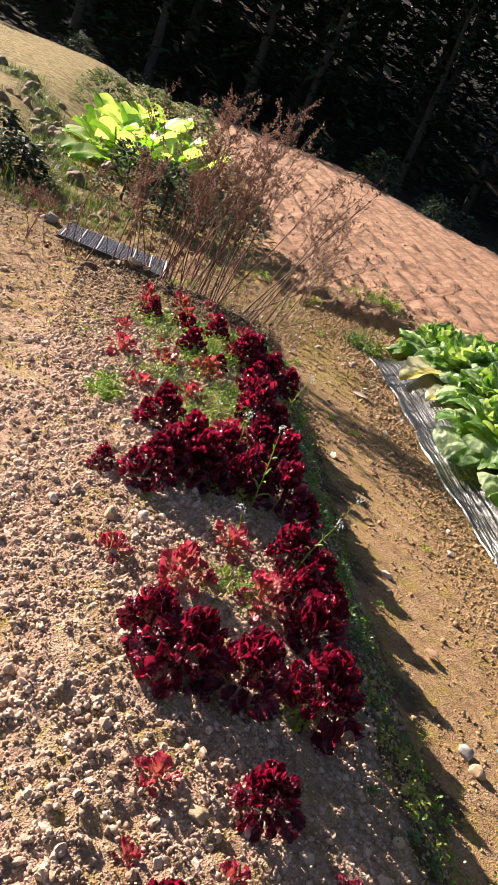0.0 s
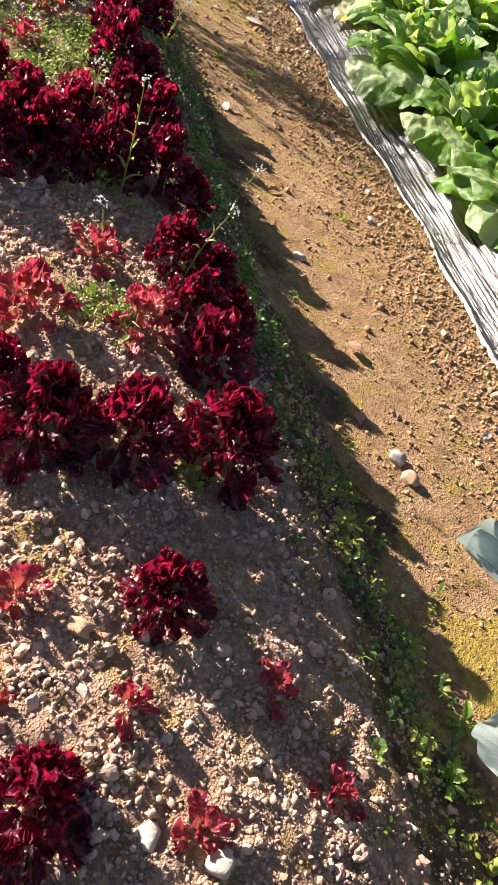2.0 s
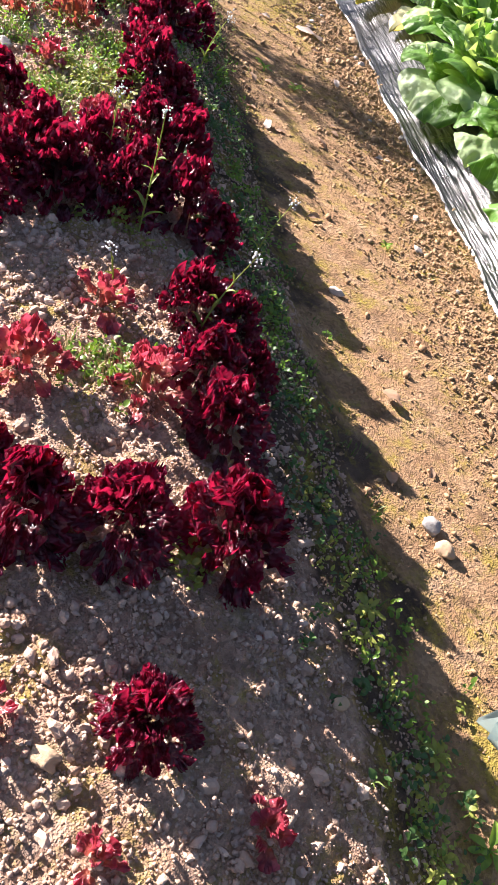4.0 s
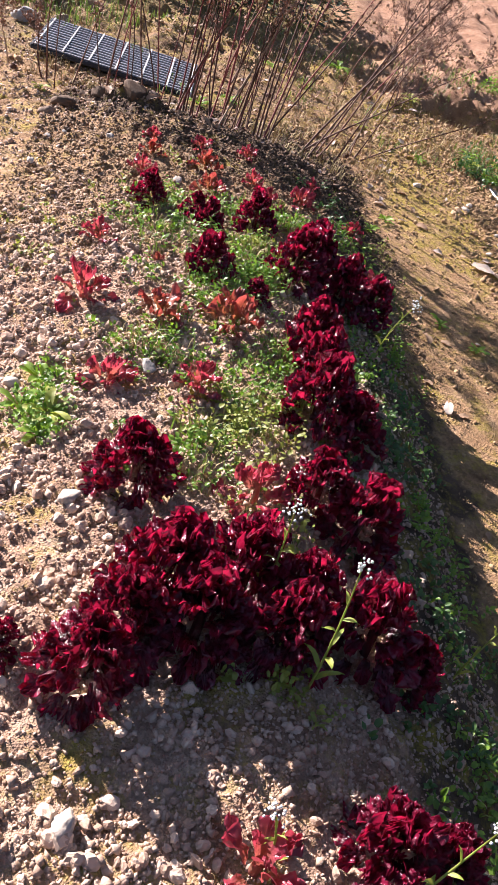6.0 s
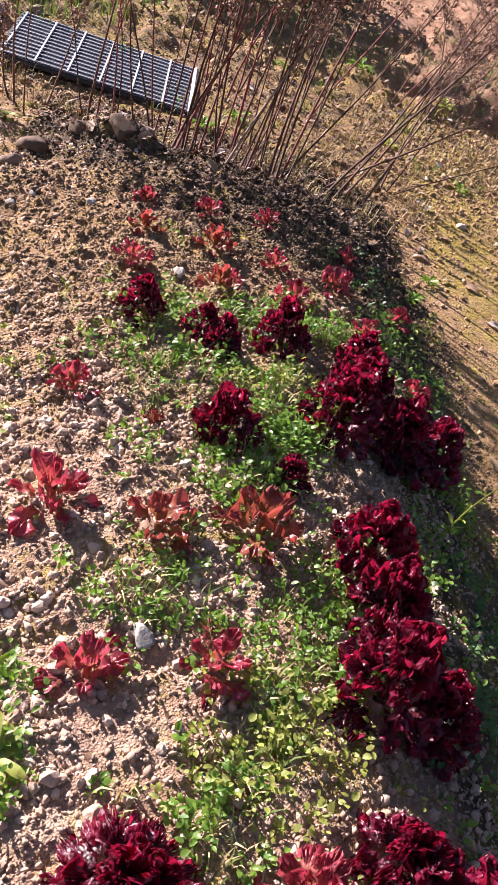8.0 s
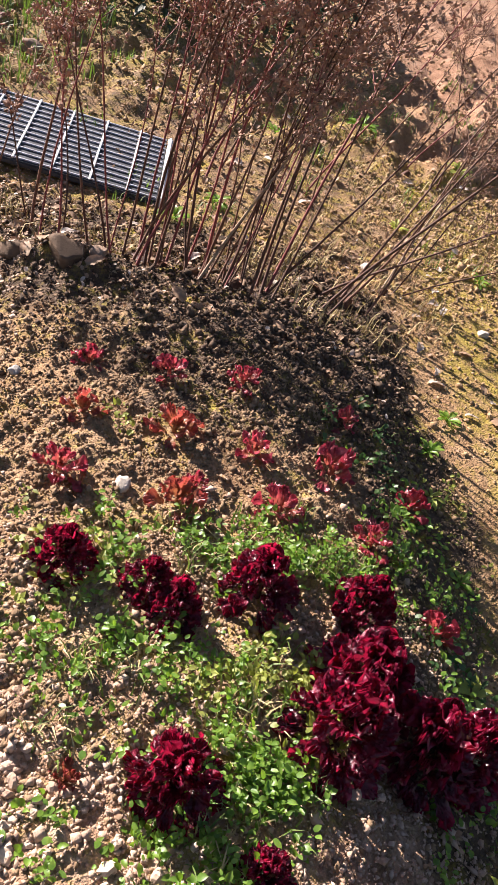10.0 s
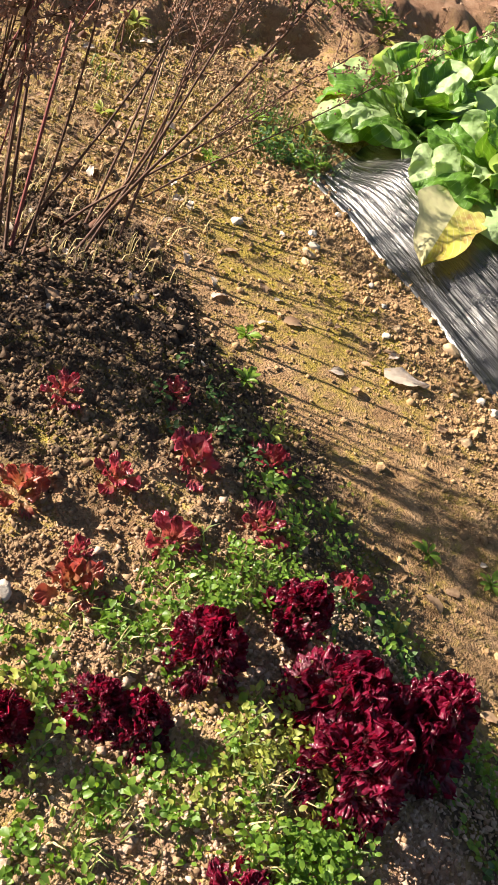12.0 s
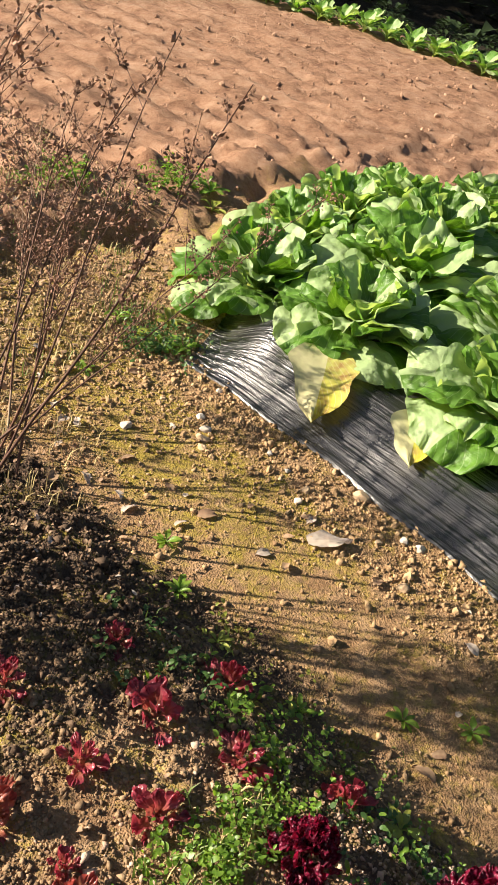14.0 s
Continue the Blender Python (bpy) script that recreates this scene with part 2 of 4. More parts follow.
stem_brown = bark_material("dry brown stem", (0.045, 0.018, 0.011), (0.155, 0.068, 0.040))
stem_red = bark_material("reddish stem", (0.11, 0.024, 0.026), (0.27, 0.07, 0.06))
twig_pale = bark_material("bleached twig", (0.24, 0.16, 0.10), (0.46, 0.34, 0.24))
seed_brown = bark_material("dry seed husk", (0.13, 0.06, 0.035), (0.38, 0.21, 0.135), 90.0)
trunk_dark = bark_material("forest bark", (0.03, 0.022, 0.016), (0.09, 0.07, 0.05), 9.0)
straw_mat = bark_material("dry grass", (0.30, 0.22, 0.09), (0.52, 0.42, 0.20), 40.0)
grass_mat = leaf_material("green grass blade", (0.10, 0.17, 0.03), (0.16, 0.22, 0.04), (0.09, 0.14, 0.03), (1.4, 1.5, 0.9), 0.55, 0.3, blister=60, relief=0.1)


def film_material():
    n = Nodes("black mulch film")
    co = n.coords()
    stretch = n.add("ShaderNodeMapping")
    stretch.inputs["Scale"].default_value = (90, 1.6, 20)
    n.link(co, stretch.inputs["Vector"])
    fine = n.noise(1.0, 4, 0.6, stretch.outputs[0])
    dust = n.noise(7, 5, 0.7)
    n.bump(fine, 0.8, 0.012)
    n.set(Base_Color=n.ramp(dust, [(0.5, (0.012, 0.012, 0.015)), (0.85, (0.05, 0.045, 0.042))]), Roughness=n.math("ADD", n.math("MULTIPLY", dust, 0.20), 0.20))
    n.bsdf.inputs["Specular IOR Level"].default_value = 0.85
    return n.mat


film_mat = film_material()


def plain_material(name, dark, light, rough, scale=25.0, metal=0.0):
    n = Nodes(name)
    f = n.noise(scale, 5, 0.65)
    n.set(Base_Color=n.ramp(f, [(0.3, dark), (0.72, light)]), Roughness=rough, Metallic=metal)
    n.bump(n.noise(scale * 5, 3), 0.25, 0.002)
    return n.mat


tray_black = plain_material("weathered black plastic", (0.014, 0.016, 0.022), (0.04, 0.044, 0.055), 0.7)
tray_slat = plain_material("scuffed grey slat", (0.30, 0.30, 0.34), (0.48, 0.49, 0.54), 0.65)
tray_white = plain_material("faded white plastic", (0.45, 0.44, 0.43), (0.68, 0.67, 0.66), 0.6)
petal_white = plain_material("tiny white flower", (0.62, 0.62, 0.56), (0.82, 0.82, 0.78), 0.6)


# ---------------------------------------------------------------- making meshes
def mesh(name, verts, faces, mat=None, uvs=None, flat=False):
    me = bpy.data.meshes.new(name)
    me.from_pydata([tuple(v) for v in verts], [], faces)
    if uvs is not None:
        lay = me.uv_layers.new(name="UVMap")
        idx = np.zeros(len(me.loops), dtype=np.int32)
        me.loops.foreach_get("vertex_index", idx)
        lay.data.foreach_set("uv", np.asarray(uvs, dtype=np.float32)[idx].ravel())
    if mat:
        me.materials.append(mat)
    me.polygons.foreach_set("use_smooth", [not flat] * len(me.polygons))
    me.update()
    return me


def part(name, data, parent, m=None, label=""):
    """One mesh object under a thing or a part."""
    ob = new(name, data)
    ob.parent = parent
    if m is not None:
        ob.matrix_basis = m
    if label:
        ob["label"] = label
    return ob


def thing(name, data, m, label, category, group="", kind=""):
    ob = new(name, data)
    ob.matrix_basis = m
    return tagged(ob, label, category, group, kind)


def leaf_grid(L, W, nu, nv, start, end, cup, ruffle, waves, rng, shape="oval", crinkle=0.0, stalk=0.1, twist=0.0, curl=0.0, frilly=False):
    """A leaf that grows along +x from the origin: its midrib bends from one slope to the other (degrees), its margin is ruffled."""
    us, vs = np.linspace(0, 1, nu), np.linspace(-1, 1, nv)
    slope = np.radians(start + (end - start) * us**1.2)
    step = L / (nu - 1)
    cx = np.concatenate([[0], np.cumsum(np.cos(slope[:-1]) * step)])
    cz = np.concatenate([[0], np.cumsum(np.sin(slope[:-1]) * step)])
    ph = rng.uniform(0, 6.28, 6)
    verts, uvs = [], []
    for i, u in enumerate(us):
        if shape == "oval":
            w = math.sin(math.pi * min(1, 0.06 + 0.94 * u) ** 0.8) ** 0.62
        elif shape == "fan":
            w = (stalk + (1 - stalk) * u**0.75) * (1 - 0.55 * max(0, (u - 0.72) / 0.28) ** 2.2)
        elif shape == "spoon":
            k = max(0, (u - 0.28) / 0.72)
            w = max(stalk, math.sqrt(max(0.0, 1 - abs((k - 0.55) / 0.56) ** 2.5)))
        else:
            w = max(0.04, (1 - u) ** 0.6)
        w *= W / 2
        nrm = np.array([-math.sin(slope[i]), 0, math.cos(slope[i])])
        for v in vs:
            edge = max(abs(v) ** 1.3, max(0, (u - 0.35) / 0.65)) * min(1, u * 2.2) if frilly else max(abs(v) ** 2.2, max(0, (u - 0.55) / 0.45) ** 1.5) * min(1, u * 2.2)
            ang = math.atan2(v, u - 0.35)
            r = ruffle * edge * (math.sin(waves * ang + ph[0]) + 0.6 * math.sin(waves * (1.4 if frilly else 1.9) * ang + ph[1]))
            r += crinkle * (math.sin(17 * u + ph[2] + 4 * v) * math.sin(9 * v + ph[3]) + 0.6 * math.sin(29 * u + ph[4] - 3 * v) * math.cos(13 * v + ph[5]))
            ser = 1 + 0.16 * (ruffle > 0) * edge * math.sin(waves * (1.2 if frilly else 2.3) * ang + ph[2])
            side = w * v * ser
            p = np.array([cx[i], side, cz[i]]) + nrm * (r + cup * w * v * v + twist * side * u)
            p[0] -= 0.10 * L * v * v * u * (shape != "blade")
            p[2] -= curl * edge**2 * L
            verts.append(p)
            uvs.append((u, 0.5 + 0.5 * v))
    faces = [(i * nv + j, (i + 1) * nv + j, (i + 1) * nv + j + 1, i * nv + j + 1) for i in range(nu - 1) for j in range(nv - 1)]
    return verts, faces, uvs


def leaf_mesh(name, mat, *args, **kw):
    verts, faces, uvs = leaf_grid(*args, **kw)
    return mesh(name, verts, faces, mat, uvs)


class Pile:
    """Gathers many small pieces into one mesh."""

    def __init__(self):
        self.v, self.f, self.uv, self.n = [], [], [], 0

    def add(self, verts, faces, uvs=None):
        verts = np.asarray(verts, dtype=float)
        self.v.append(verts)
        self.f.extend([tuple(i + self.n for i in f) for f in faces])
        self.uv.append(np.asarray(uvs if uvs is not None else np.zeros((len(verts), 2)), dtype=float))
        self.n += len(verts)

    def mesh(self, name, mat, flat=False):
        return mesh(name, np.concatenate(self.v), self.f, mat, np.concatenate(self.uv), flat)


def tube(points, radii, sides=5):
    """A tapered stalk along a line of points."""
    pts = [Vector(p) for p in points]
    verts, faces = [], []
    ref = Vector((0.3, 1, 0.2)).normalized()
    for i, p in enumerate(pts):
        d = (pts[min(i + 1, len(pts) - 1)] - pts[max(i - 1, 0)]).normalized()
        a = d.cross(ref).normalized()
        b = d.cross(a)
        for s in range(sides):
            t = 2 * math.pi * s / sides
            verts.append(p + (a * math.cos(t) + b * math.sin(t)) * radii[i])
    for i in range(len(pts) - 1):
        for s in range(sides):
            q = (s + 1) % sides
            faces.append((i * sides + s, i * sides + q, (i + 1) * sides + q, (i + 1) * sides + s))
    faces.append(tuple(range(sides)))
    faces.append(tuple(range((len(pts) - 1) * sides, len(pts) * sides))[::-1])
    return [tuple(v) for v in verts], faces


_bm = bmesh.new()
bmesh.ops.create_icosphere(_bm, subdivisions=1, radius=1)
ICO_V = np.array([v.co[:] for v in _bm.verts])
ICO_F = [tuple(v.index for v in f.verts) for f in _bm.faces]
_bm.free()
_bm = bmesh.new()
bmesh.ops.create_icosphere(_bm, subdivisions=3, radius=1)
ICO3_V = np.array([v.co[:] for v in _bm.verts])
ICO3_F = [tuple(v.index for v in f.verts) for f in _bm.faces]
_bm.free()


# ---------------------------------------------------------------- the lie of the land
def smooth(a, b, x):
    k = (x - a) / (b - a)
    k = min(1.0, max(0.0, k))
    return k * k * (3 - 2 * k)


def ground(x, y):
    crest = 0.335 - 0.10 * smooth(0.7, -0.9, y) - 0.065 * smooth(2.9, 4.4, y)
    foot = 1.72 + 0.03 * math.sin(2.1 * y) - 0.05 * smooth(2.6, 4.2, y)
    h = crest * (0.62 * smooth(foot, 1.32, x) + 0.38 * smooth(1.45, 0.9, x))
    h *= 1 - 0.45 * smooth(0.55, -0.25, x) - 0.35 * smooth(-0.3, -2.2, x)
    return h * smooth(5.45, 4.35, y + 0.22 * (x - 0.7) ** 2 * (1 if x > 0.7 else 0.3))


def relief(x, y):
    """Crumbs, clods and footmarks on the surface."""
    p = Vector((x, y, 0.0))
    bedness = smooth(1.75, 1.5, x) * smooth(5.9, 5.2, y)
    near = 0.016 * noise.noise(p * 5) + 0.018 * abs(noise.noise(p * 14)) + 0.016 * noise.noise(p * 26)
    sandy = 0.008 * noise.noise(p * 2.5) + 0.0022 * noise.noise(p * 30) + 0.006 * smooth(2.15, 2.6, x) * noise.noise(p * 28)
    h = near * bedness + sandy * (1 - bedness)
    # clods where the bed ends
    h += 0.028 * smooth(4.15, 4.6, y) * smooth(5.5, 5.1, y) * smooth(1.75, 1.5, x) * (abs(noise.noise(p * 9)) + 0.6 * noise.noise(p * 24))
    h += 0.11 * math.exp(-((x - 0.36) / 0.17) ** 2 - ((y - 4.80) / 0.11) ** 2)
    return h


def far_relief(x, y):
    """The tilled field with its lip and hollows, the grass slope, and the wooded slope all round."""
    h = 0.0
    tilled = smooth(6.7, 7.3, y - 0.12 * (x - 3)) * smooth(1.5, 2.4, x)
    p = Vector((x, y, 0.0))
    if tilled > 0:
        rows = 0.06 * abs(math.sin(x * 7.0 + 0.3 * y + 1.1 * noise.noise(p * 0.7))) + 0.03 * noise.noise(p * 2.3) + 0.05 * abs(noise.noise(p * 4.5)) + 0.035 * noise.noise(p * 9) - 0.04
        h += tilled * (0.05 + rows * (1 - smooth(25, 40, y)))
    h += 0.07 * (noise.noise(p * 3) + 0.7 * noise.noise(p * 8) + 0.4 * noise.noise(p * 17)) * smooth(6.3, 6.6, y) * smooth(8.2, 7.4, y)
    h -= 0.20 * math.exp(-((x - 2.62) / 0.20) ** 2 - ((y - 6.66) / 0.11) ** 2)
    h -= 0.24 * math.exp(-((x - 3.22) / 0.24) ** 2 - ((y - 6.74) / 0.12) ** 2)
    h += 0.07 * math.exp(-((x - 2.9) / 0.7) ** 2 - ((y - 7.1) / 0.28) ** 2)
    h -= 0.08 * math.exp(-((x - 4.6) / 0.16) ** 2 - ((y - 6.98) / 0.07) ** 2)
    h += 0.05 * math.exp(-((x - 4.6) / 0.7) ** 2 - ((y - 7.35) / 0.25) ** 2)
    # terraced grass to the left
    h += 0.14 * smooth(-0.6, -1.6, x) * smooth(6.2, 7.4, y) + 0.12 * smooth(-0.4, -2.0, x) * smooth(10.5, 11.4, y)
    h += 0.03 * noise.noise(p * 1.4) * smooth(6, 9, y)
    return h + hill(x, y)


def edge_of_wood(x, y):
    """How far a place lies beyond the edge of the field, in the wood."""
    right = x - float(np.interp(y, (8, 12.6, 16.2, 18.9, 22.7, 30), (13.3, 12.1, 9.3, 7.5, 6.6, 6.0)))
    back = y - 25.0
    return max(right, back, -14.0 - x, -16.0 - y)


def hill(x, y):
    d = edge_of_wood(x, y)
    if d <= 0:
        return 0.0
    return -0.9 * smooth(0, 4, d) + 0.30 * max(0, d - 14) * smooth(14, 24, d) * (1 - 0.6 * smooth(60, 200, d)) * smooth(-40, 5, x)


def surface(x, y):
    h = ground(x, y)
    if -2.5 < x < 4.2 and -2.5 < y < 6.4:
        h += relief(x, y)
    if y > 5.9 or x < -1 or x > 5:
        h += far_relief(x, y)
    return h


def spread(lo, hi, step, first, last, grow, grow_down=1.06):
    """Coordinates that are dense between lo and hi and widen towards first and last."""
    mid = list(np.arange(lo, hi, step))
    s, v = step, hi
    right = []
    while v < last:
        right.append(v)
        s *= grow
        v += min(s, 25)
    s, v = step, lo
    left = []
    while v > first:
        s *= grow_down
        v -= min(s, 25)
        left.append(v)
    return left[::-1] + mid + right + [last]


def build_ground():
    xs = spread(-0.3, 2.75, 0.017, -300, 300, 1.021)
    ys = spread(-0.5, 6.0, 0.017, -300, 400, 1.03)
    nx, ny = len(xs), len(ys)
    verts = np.array([(x, y, surface(x, y)) for y in ys for x in xs])
    i = np.arange((nx - 1) * (ny - 1))
    a = (i // (nx - 1)) * nx + i % (nx - 1)
    faces = np.stack([a, a + 1, a + nx + 1, a + nx], 1)
    me = bpy.data.meshes.new("ground")
    me.vertices.add(len(verts))
    me.vertices.foreach_set("co", verts.ravel())
    me.loops.add(len(faces) * 4)
    me.loops.foreach_set("vertex_index", faces.ravel().astype(np.int32))
    me.polygons.add(len(faces))
    me.polygons.foreach_set("loop_start", np.arange(len(faces), dtype=np.int32) * 4)
    me.polygons.foreach_set("use_smooth", [True] * len(faces))
    me.update(calc_edges=True)
    near, far = [], []
    for y in ys:
        for x in xs:
            n1 = noise.noise(Vector((x * 0.9, y * 0.9, 3)))
            n2 = noise.noise(Vector((x * 4.0, y * 4.0, 5)))
            bed = smooth(1.72, 1.45, x) * smooth(5.7, 5.0, y) * (1 - 0.92 * smooth(2.7, 3.8, y + 0.25 * n1))
            moss = 0.0
            if -1 < x < 6 and y < 8:
                m1 = smooth(1.62, 1.85, x) * smooth(2.62, 2.3, x) * (0.40 + 0.25 * smooth(3.0, 4.6, y) - 0.10 * smooth(4.3, 2.4, y) + 0.3 * math.exp(-((y - 1.9) / 0.35) ** 2 - ((x - 1.95) / 0.2) ** 2) + 0.45 * smooth(0.6, 0.2, y))
                m2 = smooth(5.0, 5.6, y) * smooth(8.3, 6.9, y) * smooth(3.2, 2.4, x) * 0.60
                moss = max(m1, m2) + 0.08 * n1
            humus_shade = smooth(4.2, 4.75, y) * smooth(5.75, 5.3, y) * smooth(1.85, 1.35, x + 0.3 * n2) * smooth(-0.2, 0.2, x) * 0.95
            humus_shade = max(humus_shade, 0.45 * smooth(5.3, 5.6, y) * smooth(8.6, 7.4, y) * smooth(3.6, 2.6, x))
            # dark earth carried towards the seedlings, with the dry stems' shade painted in
            humus_shade = max(humus_shade, 0.7 * smooth(3.7, 4.3, y) * smooth(4.9, 4.4, y) * smooth(1.9, 1.5, x) * smooth(0.2, 0.8, x))
            # bank: dark earth plus painted shade, set back where sun reaches the front
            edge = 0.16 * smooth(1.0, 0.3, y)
            humus_shade = max(humus_shade, 0.82 * smooth(1.14 + edge, 1.34 + edge, x) * smooth(1.82, 1.55, x + 0.25 * n2) * smooth(5.2, 4.6, y))
            humus_shade = max(humus_shade, 0.36 * smooth(3.0, 3.8, y) * smooth(5.0, 4.6, y) * smooth(1.7, 1.4, x) * smooth(0.0, 0.5, x))
            humus_shade = max(humus_shade, 0.8 * smooth(-0.3, -0.7, x) * smooth(5.9, 6.4, y) * smooth(8.4, 7.3, y))
            near.append((max(0, moss), max(0, humus_shade), 1 - bed, 1))
            field = smooth(6.6, 7.0, y - 0.12 * (x - 3) + 0.25 * n1) * smooth(1.5, 2.3, x + 0.3 * n1)
            field = max(field, smooth(5.2, 5.6, x))
            hay = max(smooth(6.6, 8.0, y) * smooth(2.2, 1.4, x + 0.3 * n1), smooth(-0.8, -2.0, x + 0.4 * n1))
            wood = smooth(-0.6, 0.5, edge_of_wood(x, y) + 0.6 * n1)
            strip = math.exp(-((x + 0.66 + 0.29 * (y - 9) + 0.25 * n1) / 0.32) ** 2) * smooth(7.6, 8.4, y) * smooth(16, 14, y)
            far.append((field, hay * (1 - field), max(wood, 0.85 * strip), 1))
    for key, rows in (("cover", near), ("cover_far", far)):
        att = me.color_attributes.new(key, "FLOAT_COLOR", "POINT")
        att.data.foreach_set("color", np.array(rows, dtype=np.float32).ravel())
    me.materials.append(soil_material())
    return tagged(new("ground", me), "gravelly garden soil with a trodden mossy path and a tilled red field", "ground", kind="structure")


build_ground()
rng = np.random.default_rng(4)


def set_on(x, y, turn=0.0, scale=1.0, sink=0.0, tilt=(0.0, 0.0), stretch=1.0):
    """A pose on the ground."""
    return Matrix.Translation((x, y, surface(x, y) - sink)) @ Euler((tilt[0], tilt[1], turn)).to_matrix().to_4x4() @ (Matrix.Scale(scale, 4) @ Matrix.Diagonal((1, 1, stretch, 1)))


# ---------------------------------------------------------------- crumbs and stones
OCT_V = np.array([(1, 0, 0), (-1, 0, 0), (0, 1, 0), (0, -1, 0), (0, 0, 1), (0, 0, -1)], dtype=float)
_bm = bmesh.new()
bmesh.ops.create_icosphere(_bm, subdivisions=2, radius=1)
ICO2_V = np.array([v.co[:] for v in _bm.verts])
ICO2_F = np.array([tuple(v.index for v in f.verts) for f in _bm.faces])
_bm.free()
OCT_F = np.array([(0, 2, 4), (2, 1, 4), (1, 3, 4), (3, 0, 4), (2, 0, 5), (1, 2, 5), (3, 1, 5), (0, 3, 5)])


def scatter_mesh(name, mat, places, radii, seed, verts=OCT_V, tris=OCT_F, stretch=(0.65, 1.25), jitter=0.35, smooth_faces=False):
    """Many small angular bits, each turned and dented in its own way, in one mesh."""
    r = np.random.default_rng(seed)
    n, k = len(places), len(verts)
    q = r.normal(size=(n, 4))
    q /= np.linalg.norm(q, axis=1)[:, None]
    w, x, y, z = q.T
    rot = np.stack([1 - 2 * (y * y + z * z), 2 * (x * y - w * z), 2 * (x * z + w * y), 2 * (x * y + w * z), 1 - 2 * (x * x + z * z), 2 * (y * z - w * x),
                    2 * (x * z - w * y), 2 * (y * z + w * x), 1 - 2 * (x * x + y * y)], 1).reshape(n, 3, 3)
    v = verts[None] * r.uniform(*stretch, (n, 1, 3)) * (1 + r.uniform(-jitter, jitter, (n, k, 1))) * np.asarray(radii)[:, None, None]
    v = np.einsum("nij,nkj->nki", rot, v) + np.asarray(places)[:, None, :]
    f = (tris[None] + (np.arange(n) * k)[:, None, None]).reshape(-1, 3)
    me = bpy.data.meshes.new(name)
    me.vertices.add(n * k)
    me.vertices.foreach_set("co", v.ravel())
    me.loops.add(len(f) * 3)
    me.loops.foreach_set("vertex_index", f.ravel().astype(np.int32))
    me.polygons.add(len(f))
    me.polygons.foreach_set("loop_start", np.arange(len(f), dtype=np.int32) * 3)
    me.polygons.foreach_set("use_smooth", [smooth_faces] * len(f))
    me.update(calc_edges=True)
    me.materials.append(mat)
    return me


def crumbs(name, mat, count, area, size, keep, label, proud=0.2, lumpy=False):
    places, radii = [], []
    while len(places) < count:
        x, y = rng.uniform(area[0], area[1]), rng.uniform(area[2], area[3])
        if rng.random() > keep(x, y):
            continue
        r = min(size[1], size[0] * math.exp(abs(rng.normal(0, 0.55))))
        places.append((x, y, surface(x, y) + r * proud))
        radii.append(r)
    shape = (ICO2_V, ICO2_F) if lumpy else (OCT_V, OCT_F)
    me = scatter_mesh(name, mat, places, radii, count, *shape, stretch=(0.5, 1.4), jitter=0.24 if lumpy else 0.4, smooth_faces=not lumpy)
    return tagged(new(name, me), label, "soil", kind="stuff")


def bed_cover(x, y):
    """How thickly loose crumbs lie on the bed, in drifts."""
    drift = 0.5 + 0.9 * noise.noise(Vector((x * 6, y * 6, 7)))
    return max(0.35, min(1, drift)) * (1 - 0.6 * smooth(1.25, 1.45, x))


crumbs("soil_crumbs", crumb_mat, 62000, (0.1, 1.62, -0.5, 4.0), (0.0028, 0.0135), lambda x, y: bed_cover(x, y) * (1 - smooth(3.0, 4.0, y)), "loose pinkish gravel crumbs on the lettuce bed", 0.15)
crumbs("brown_crumbs", brown_crumb_mat, 24000, (0.0, 1.75, 2.7, 4.8), (0.0028, 0.0125), lambda x, y: bed_cover(x, y) * smooth(2.7, 3.6, y) * (1 - 0.8 * smooth(4.2, 4.6, y)), "loose brown soil crumbs between the seedlings", 0.15)
crumbs("soil_lumps", crumb_mat, 4200, (-0.1, 1.5, -0.5, 3.5), (0.0055, 0.014), lambda x, y: bed_cover(x, y) ** 2 * (1 - smooth(2.8, 3.5, y)) * (0.35 + 0.65 * smooth(1.0, 0.5, x)), "small lumps of crusted soil on the bed", 0.05, lumpy=True)
crumbs("outer_crumbs", crumb_mat, 15000, (-1.2, 0.3, -0.8, 6.0), (0.0036, 0.013), lambda x, y: bed_cover(x, y), "loose pinkish gravel crumbs beside the bed", 0.15)
crumbs("path_grit", sand_crumb_mat, 26000, (1.6, 2.75, -0.6, 6.6), (0.0030, 0.016), lambda x, y: 0.15 + 0.85 * smooth(2.0, 2.4, x) + 0.3 * smooth(4.4, 5.2, y), "sandy grit beside the black film", 0.25)
crumbs("path_lumps", sand_crumb_mat, 1500, (1.75, 2.62, 0.0, 5.9), (0.005, 0.014), lambda x, y: 0.06 + 0.9 * smooth(2.15, 2.4, x) + 0.15 * smooth(4.4, 5.2, y), "tan lumps of earth along the black film", 0.3, lumpy=True)
crumbs("humus_clods", humus_crumb_mat, 14000, (0.0, 1.85, 3.9, 5.6), (0.0034, 0.018), lambda x, y: smooth(3.9, 4.6, y) * smooth(5.65, 5.3, y) * (0.4 + 0.6 * smooth(0.5, 1.1, x)) * smooth(1.75, 1.35, x + 0.3 * noise.noise(Vector((x * 4, y * 4, 5)))), "dark clods and leaf mould under the dry shrub", 0.2)
crumbs("rough_clods", sand_crumb_mat, 12000, (-0.9, 3.6, 5.3, 8.6), (0.005, 0.024), lambda x, y: 1.0, "brown clods on the rough ground behind the bed", 0.2)
